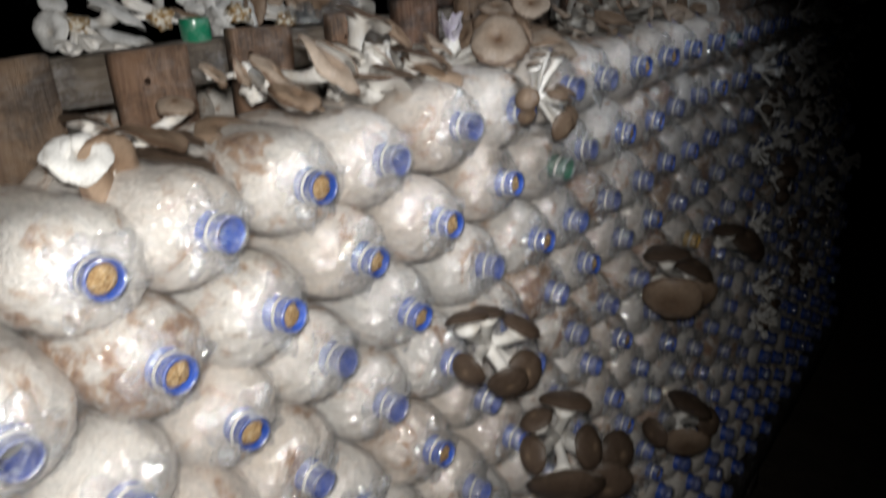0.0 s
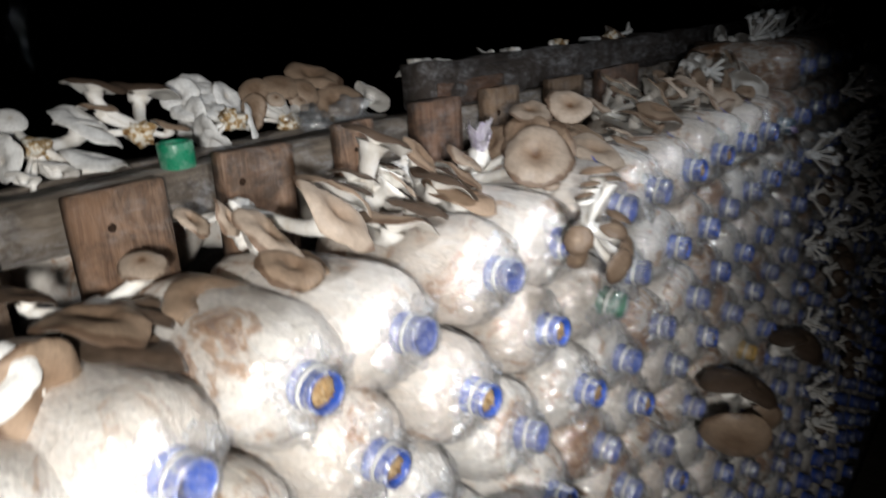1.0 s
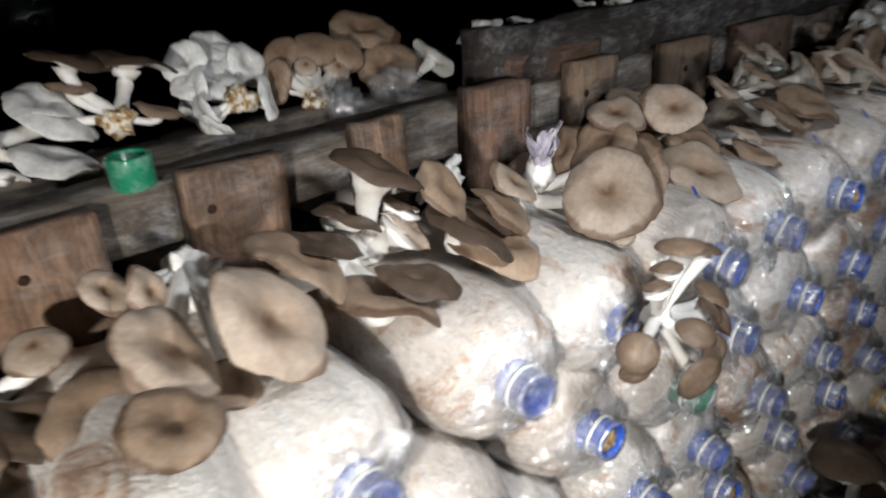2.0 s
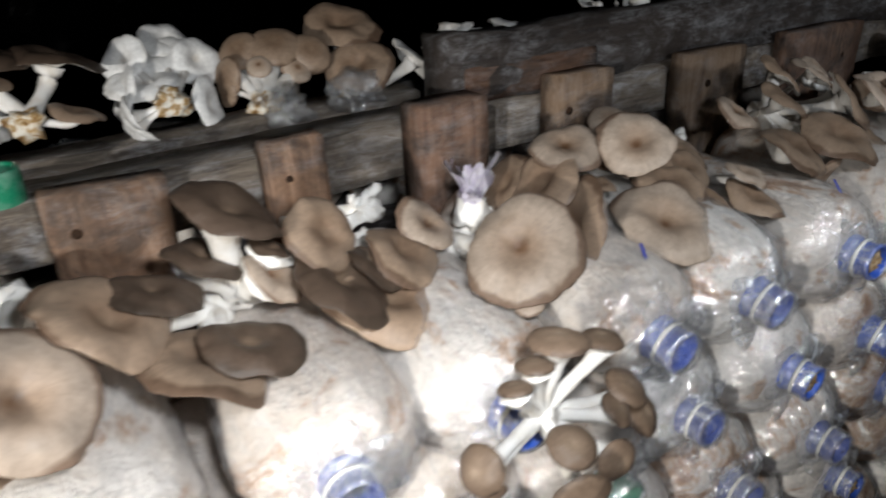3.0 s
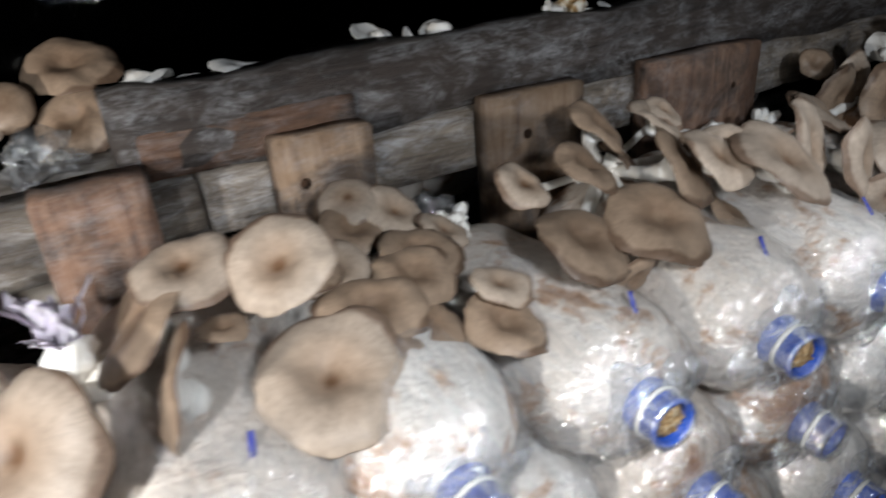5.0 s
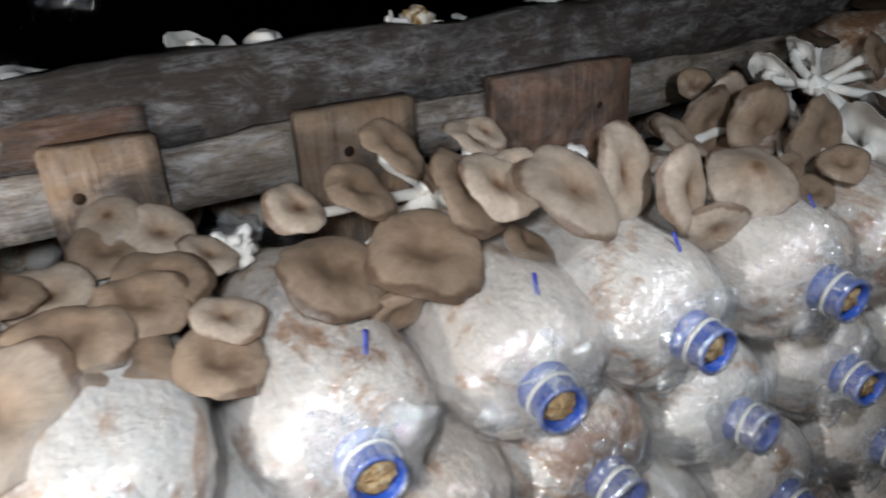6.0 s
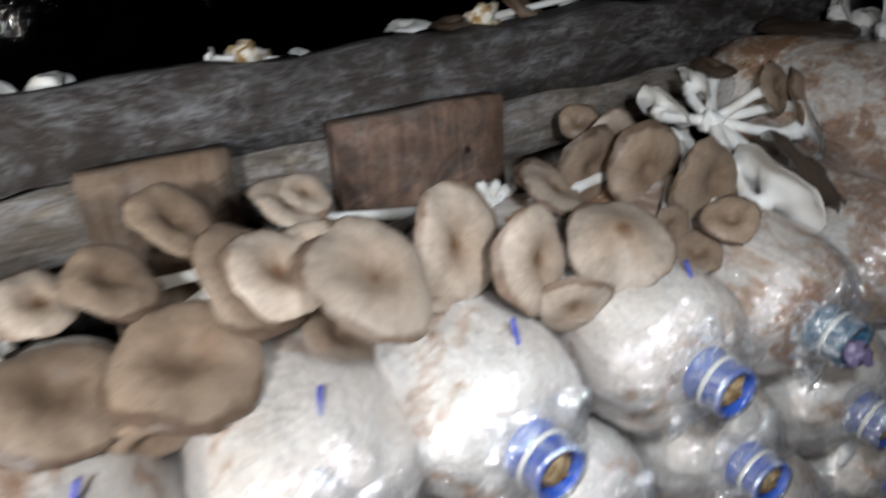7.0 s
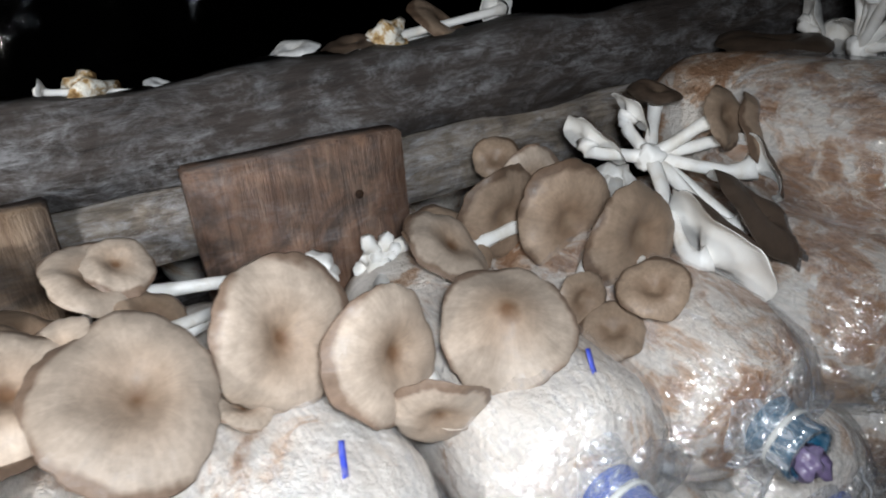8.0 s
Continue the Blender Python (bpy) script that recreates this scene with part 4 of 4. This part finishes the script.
cluster("cut white oyster mushroom bunch lying behind the rail", (0.773, 1.000, 1.356), [
    (0.778, 1.07, 1.387, 0.031, 0.02, -0.5, 0.86, 'f', 'w', 1),
    (0.749, 1.06, 1.385, 0.022, -0.6, -0.63, 0.49, 'f', 'w', 1),
    (0.811, 1.06, 1.377, 0.024, 0.36, -0.85, 0.39, 'f', 'w', 1),
    (0.742, 1.03, 1.363, 0.025, -0.94, -0.09, 0.33, 'f', 'w', 1),
    (0.761, 1.04, 1.368, 0.031, -0.04, -0.21, 0.98, 'f', 'w', 1),
    (0.806, 1.01, 1.347, 0.024, 0.81, -0.57, 0.15, 'f', 'w', 1),
    (0.737, 1.0, 1.347, 0.023, -0.98, -0.13, -0.15, 'f', 'w', 1),
    (0.792, 1.08, 1.394, 0.024, 0.14, -0.52, 0.84, 'f', 'w', 1),
    (0.74, 0.99, 1.338, 0.017, -0.68, -0.31, -0.66, 'f', 'w', 1),
], STUMP_END)
cluster("cut pair of brown topped mushrooms standing behind the rail", (0.665, 1.000, 1.360), [
    (0.646, 1.04, 1.408, 0.033, 0.28, 0.02, 0.96, 'f', 'k', 1),
    (0.693, 1.04, 1.399, 0.037, 0.29, 0.02, 0.96, 'f', 'k', 1),
    (0.642, 1.03, 1.387, 0.021, 0.17, -0.04, 0.98, 'f', 'b', 1),
    (0.698, 1.0, 1.361, 0.021, 0.35, -0.06, 0.93, 'f', 'b', 1),
    (0.614, 1.02, 1.376, 0.024, 0.19, -0.0, 0.98, 'f', 'w', 1),
], STUMP_END)
cluster("cut bunch of brown mushrooms lying behind the rail", (0.854, 1.000, 1.341), [
    (0.884, 1.05, 1.378, 0.026, -0.11, -0.51, 0.85, 'd', 'b', 1),
    (0.914, 1.04, 1.37, 0.022, 0.04, -0.77, 0.64, 'd', 'b', 1),
    (0.853, 1.06, 1.377, 0.021, -0.46, -0.56, 0.69, 'd', 'b', 1),
    (0.835, 1.04, 1.361, 0.018, -0.89, -0.42, 0.2, 'd', 'b', 1),
    (0.861, 1.03, 1.367, 0.012, -0.18, -0.67, 0.72, 'd', 't', 1),
    (0.896, 1.03, 1.359, 0.015, 0.08, -0.74, 0.66, 'd', 't', 1),
    (0.828, 1.04, 1.348, 0.016, -0.94, -0.33, 0.06, 'f', 'b', 1),
], STUMP_END)
cluster("cut brown mushrooms with broad caps lying behind the rail", (0.940, 1.010, 1.323), [
    (0.959, 1.03, 1.354, 0.036, -0.31, -0.66, 0.69, 'f', 'b', 0.87),
    (0.964, 1.08, 1.387, 0.04, -0.05, -0.4, 0.91, 'f', 'b', 1),
    (1.018, 1.02, 1.353, 0.028, 0.77, 0.02, 0.63, 'f', 'w', 1),
], STUMP_END)
cluster("cut white mushroom bunch lying behind the rail", (0.561, 1.000, 1.360), [
    (0.56, 1.04, 1.384, 0.015, -0.1, -0.74, 0.66, 'd', 'w', 1),
    (0.619, 1.02, 1.374, 0.038, 0.5, -0.38, 0.78, 'f', 'w', 1),
    (0.529, 0.99, 1.356, 0.022, -0.89, -0.38, 0.24, 'f', 'w', 1),
    (0.569, 0.98, 1.342, 0.02, 0.48, 0.3, 0.83, 'f', 'w', 1),
    (0.534, 0.96, 1.318, 0.017, 0.35, 0.39, 0.85, 'f', 'w', 1),
    (0.609, 0.99, 1.343, 0.032, 0.32, -0.15, 0.94, 'f', 'w', 1),
    (0.536, 0.97, 1.341, 0.014, 0.48, 0.38, 0.79, 'f', 'w', 1),
], STUMP_END)
cluster("white oyster mushroom pieces lying on the dark plank", (1.005, 0.920, 1.391), [
    (1.005, 0.925, 1.392, 0.025, -0.33, 0.16, 0.93, 'f', 'w', 1),
    (1.038, 0.925, 1.39, 0.013, 0.06, -0.19, 0.98, 'f', 'w', 1),
    (1.066, 0.925, 1.389, 0.013, 0.47, -0.36, 0.81, 'f', 'w', 1),
])
cluster("white curled mushroom pieces lying on the dark plank", (1.161, 0.920, 1.382), [
    (1.114, 0.925, 1.39, 0.019, -0.41, 0.17, 0.9, 'f', 'w', 1),
    (1.151, 0.925, 1.387, 0.02, -0.23, 0.06, -0.97, 'f', 'w', 1),
    (1.179, 0.93, 1.393, 0.02, -0.37, 0.4, -0.84, 'f', 'w', 1),
    (1.202, 0.925, 1.389, 0.012, -0.66, 0.75, 0.01, 'f', 'w', 1),
])
cluster("white mushroom pieces lying on the dark plank", (1.229, 0.920, 1.390), [
    (1.231, 0.925, 1.393, 0.015, 0.02, -0.56, 0.83, 'f', 'w', 1),
    (1.209, 0.925, 1.386, 0.017, 0.18, -0.02, 0.98, 'f', 'w', 1),
    (1.252, 0.925, 1.385, 0.017, 0.27, -0.21, 0.94, 'f', 'w', 1),
    (1.134, 0.925, 1.388, 0.017, 0.23, -0.11, 0.97, 'f', 'w', 1),
    (1.074, 0.925, 1.392, 0.023, 0.28, -0.06, 0.96, 'f', 'w', 1),
    (1.151, 0.925, 1.383, 0.009, 0.2, -0.2, 0.96, 'f', 'w', 1),
])
cluster("cut mushroom stump with brown caps lying on the plank", (1.544, 0.920, 1.396), [
    (1.517, 0.925, 1.396, 0.02, -0.07, -0.1, 0.99, 'f', 'k', 1),
    (1.478, 0.925, 1.398, 0.019, -0.2, -0.07, 0.98, 'f', 'w', 1),
    (1.593, 0.93, 1.398, 0.028, 0.45, -0.39, 0.81, 'f', 'b', 1),
    (1.636, 0.93, 1.404, 0.018, -0.35, 0.94, -0.0, 'f', 'w', 1),
], STUMP_END)
cluster("cut mushroom stump with white scraps lying on the plank", (1.352, 0.915, 1.394), [
    (1.329, 0.915, 1.398, 0.008, 0.95, -0.29, -0.13, 'f', 'w', 1),
    (1.392, 0.915, 1.392, 0.009, 0.35, -0.22, 0.91, 'f', 'w', 1),
    (1.368, 0.915, 1.388, 0.009, 0.24, -0.1, 0.96, 'f', 'b', 1),
], STUMP_END)

cut_stems("white cut stems of a picked cluster at the rail", (0.633, 0.80, 1.285), [(-0.012, -0.01, 0.032), (0.02, 0.0, 0.034), (0.006, -0.012, 0.02), (0.028, 0.004, 0.024)], 3)
cut_stems("white cut stems of a picked cluster at the rail", (1.165, 0.80, 1.287), [(-0.014, -0.004, 0.024), (0.016, 0.0, 0.022), (0.0, -0.014, 0.02)], 5)
cut_stems("white forked cut stems lying at the post", (0.862, 0.812, 1.301), [(-0.088, -0.006, 0.012), (-0.060, -0.024, -0.006), (-0.046, -0.030, -0.014), (0.012, 0.0, 0.026)], 11)
cut_stems("white cut stems of a picked cluster at the block", (1.478, 0.815, 1.285), [(-0.008, -0.004, 0.03), (0.012, 0.0, 0.024), (0.024, -0.006, 0.018)], 8)


def frilled_tuft(place):
    """A pale purple frill of thin curled lobes over a white base."""
    ob = new("frilled_mushroom")
    ob.location = place
    tagged(ob, "pale purple frilled mushroom tuft with white base", "mushroom")
    part("base", lump(0.012, 4, 1.1), FLESH, ob)
    m = Mat("pale purple frill", 0.5)
    n = m.noise(90, 4, 0.6)
    m.put("Base Color", m.ramp(n, (0.35, (0.70, 0.64, 0.78)), (0.6, (0.84, 0.81, 0.86))))
    r1 = random.Random(3)
    for k in range(18):
        a = r1.uniform(0, 6.28)
        lean = Vector((math.cos(a) * 0.016, math.sin(a) * 0.012 - 0.006, 0.034 + r1.uniform(-0.012, 0.012)))
        side = Vector((-math.sin(a), math.cos(a), 0))
        bm = bmesh.new()
        rows = []
        for i in range(7):
            t = i / 6
            w = 0.0045 * math.sin(math.pi * min(1, t * 0.8 + 0.15)) + 0.0008
            p = lean * t + Vector((math.cos(a), math.sin(a), 0)) * 0.006 * t * t * math.sin(5 * t + k)
            wig = 0.002 * math.sin(7 * t + k)
            rows.append([bm.verts.new(p + side * w + Vector((wig, 0, 0))), bm.verts.new(p + Vector((0, 0.0012, 0.0012))), bm.verts.new(p - side * w + Vector((0, wig, 0)))])
        for p, q in zip(rows, rows[1:]):
            bm.faces.new((p[0], p[1], q[1], q[0]))
            bm.faces.new((p[1], p[2], q[2], q[1]))
        bmesh.ops.solidify(bm, geom=bm.faces, thickness=0.0009)
        part("lobe", bm, m.mat, ob)


splinter = timber("wood_strip", "orange brown bare wood strip along the plank", "board", (0.99, 0.8735, 1.358), (1.135, 0.8735, 1.3575), 0.004, 0.030, WOOD_ORANGE, 16, 0.002, 44)
frilled_tuft((0.926, 0.768, 1.298))

# a loose green neck ring on the rail
ring = new("bottle_ring", mesh_of("bottle_ring", lathe([(0.0125, -0.013), (0.0125, 0.012), (0.0140, 0.0135), (0.0158, 0.0130), (0.0162, 0.011), (0.0158, -0.0125), (0.0150, -0.0135), (0.0125, -0.013)], 40), GREEN))
ring.matrix_world = pose(0.637, 0.890, 1.347, 90, 0, 0)
tagged(ring, "loose green plastic neck ring on the wooden rail", "plastic ring")


def far_bunch(label, m, tone, seed):
    """A bunch of thin pale stems with small caps that spreads out from a neck towards -y."""
    r1 = random.Random(seed)
    caps = []
    for k in range(9):
        a = k * 0.7 + r1.uniform(-0.3, 0.3)
        w = r1.uniform(0.018, 0.042)
        d = Vector((math.cos(a) * w - 0.012, -r1.uniform(0.015, 0.045), math.sin(a) * w + 0.006))
        n = (d.normalized() + Vector((-0.3, 0, 0.6))).normalized()
        caps.append((*d, r1.uniform(0.005, 0.009) if tone == "w" else r1.uniform(0.010, 0.018), *n, "d", tone, 1))
    ob = cluster(label, (0, 0, 0), caps, thick=0.0036)
    ob.matrix_world = m
    return ob


spread = random.Random(11)
bunches = [far_bunch("white branching mushroom bunch growing from a bag neck", pose(1.93, 0.59, 1.16), "w", 1),
           far_bunch("brown capped mushroom bunch growing from a bag neck", pose(1.80, 0.575, 0.92), "k", 2),
           far_bunch("white branching mushroom bunch growing from a bag neck", pose(2.20, 0.60, 1.24), "w", 5)]
for k in range(48):
    col = 10 + spread.random() * 10
    row = spread.randint(0, 8)
    m = pose(FIRST[0] + STEP * col, 0.60 - OUT * row, FIRST[2] - DROP * row + 0.02, spread.uniform(-15, 15), spread.uniform(-180, 180) * 0.3, spread.uniform(-20, 20))
    copy_thing(bunches[(0, 1, 2, 2)[k % 4]], m @ Matrix.Scale(spread.uniform(0.65, 1.05), 4))
for x in (1.78, 1.86, 1.97, 2.12, 2.3):
    copy_thing(bunches[0], pose(x, 0.74, 1.372, -60, 0, spread.uniform(-60, 60)))


def film_scrap(place, size, seed):
    bm = lump(size, seed, 0.7, 0.9)
    ob = new("plastic_scrap", mesh_of("plastic_scrap", bm, FILM))
    ob.location = place
    tagged(ob, "crumpled scrap of clear plastic bag film", "plastic film", "scraps of film")


film_scrap((0.858, 0.965, 1.345), 0.022, 3)
film_scrap((0.93, 0.975, 1.345), 0.026, 6)
film_scrap((1.175, 0.845, 1.285), 0.016, 9)
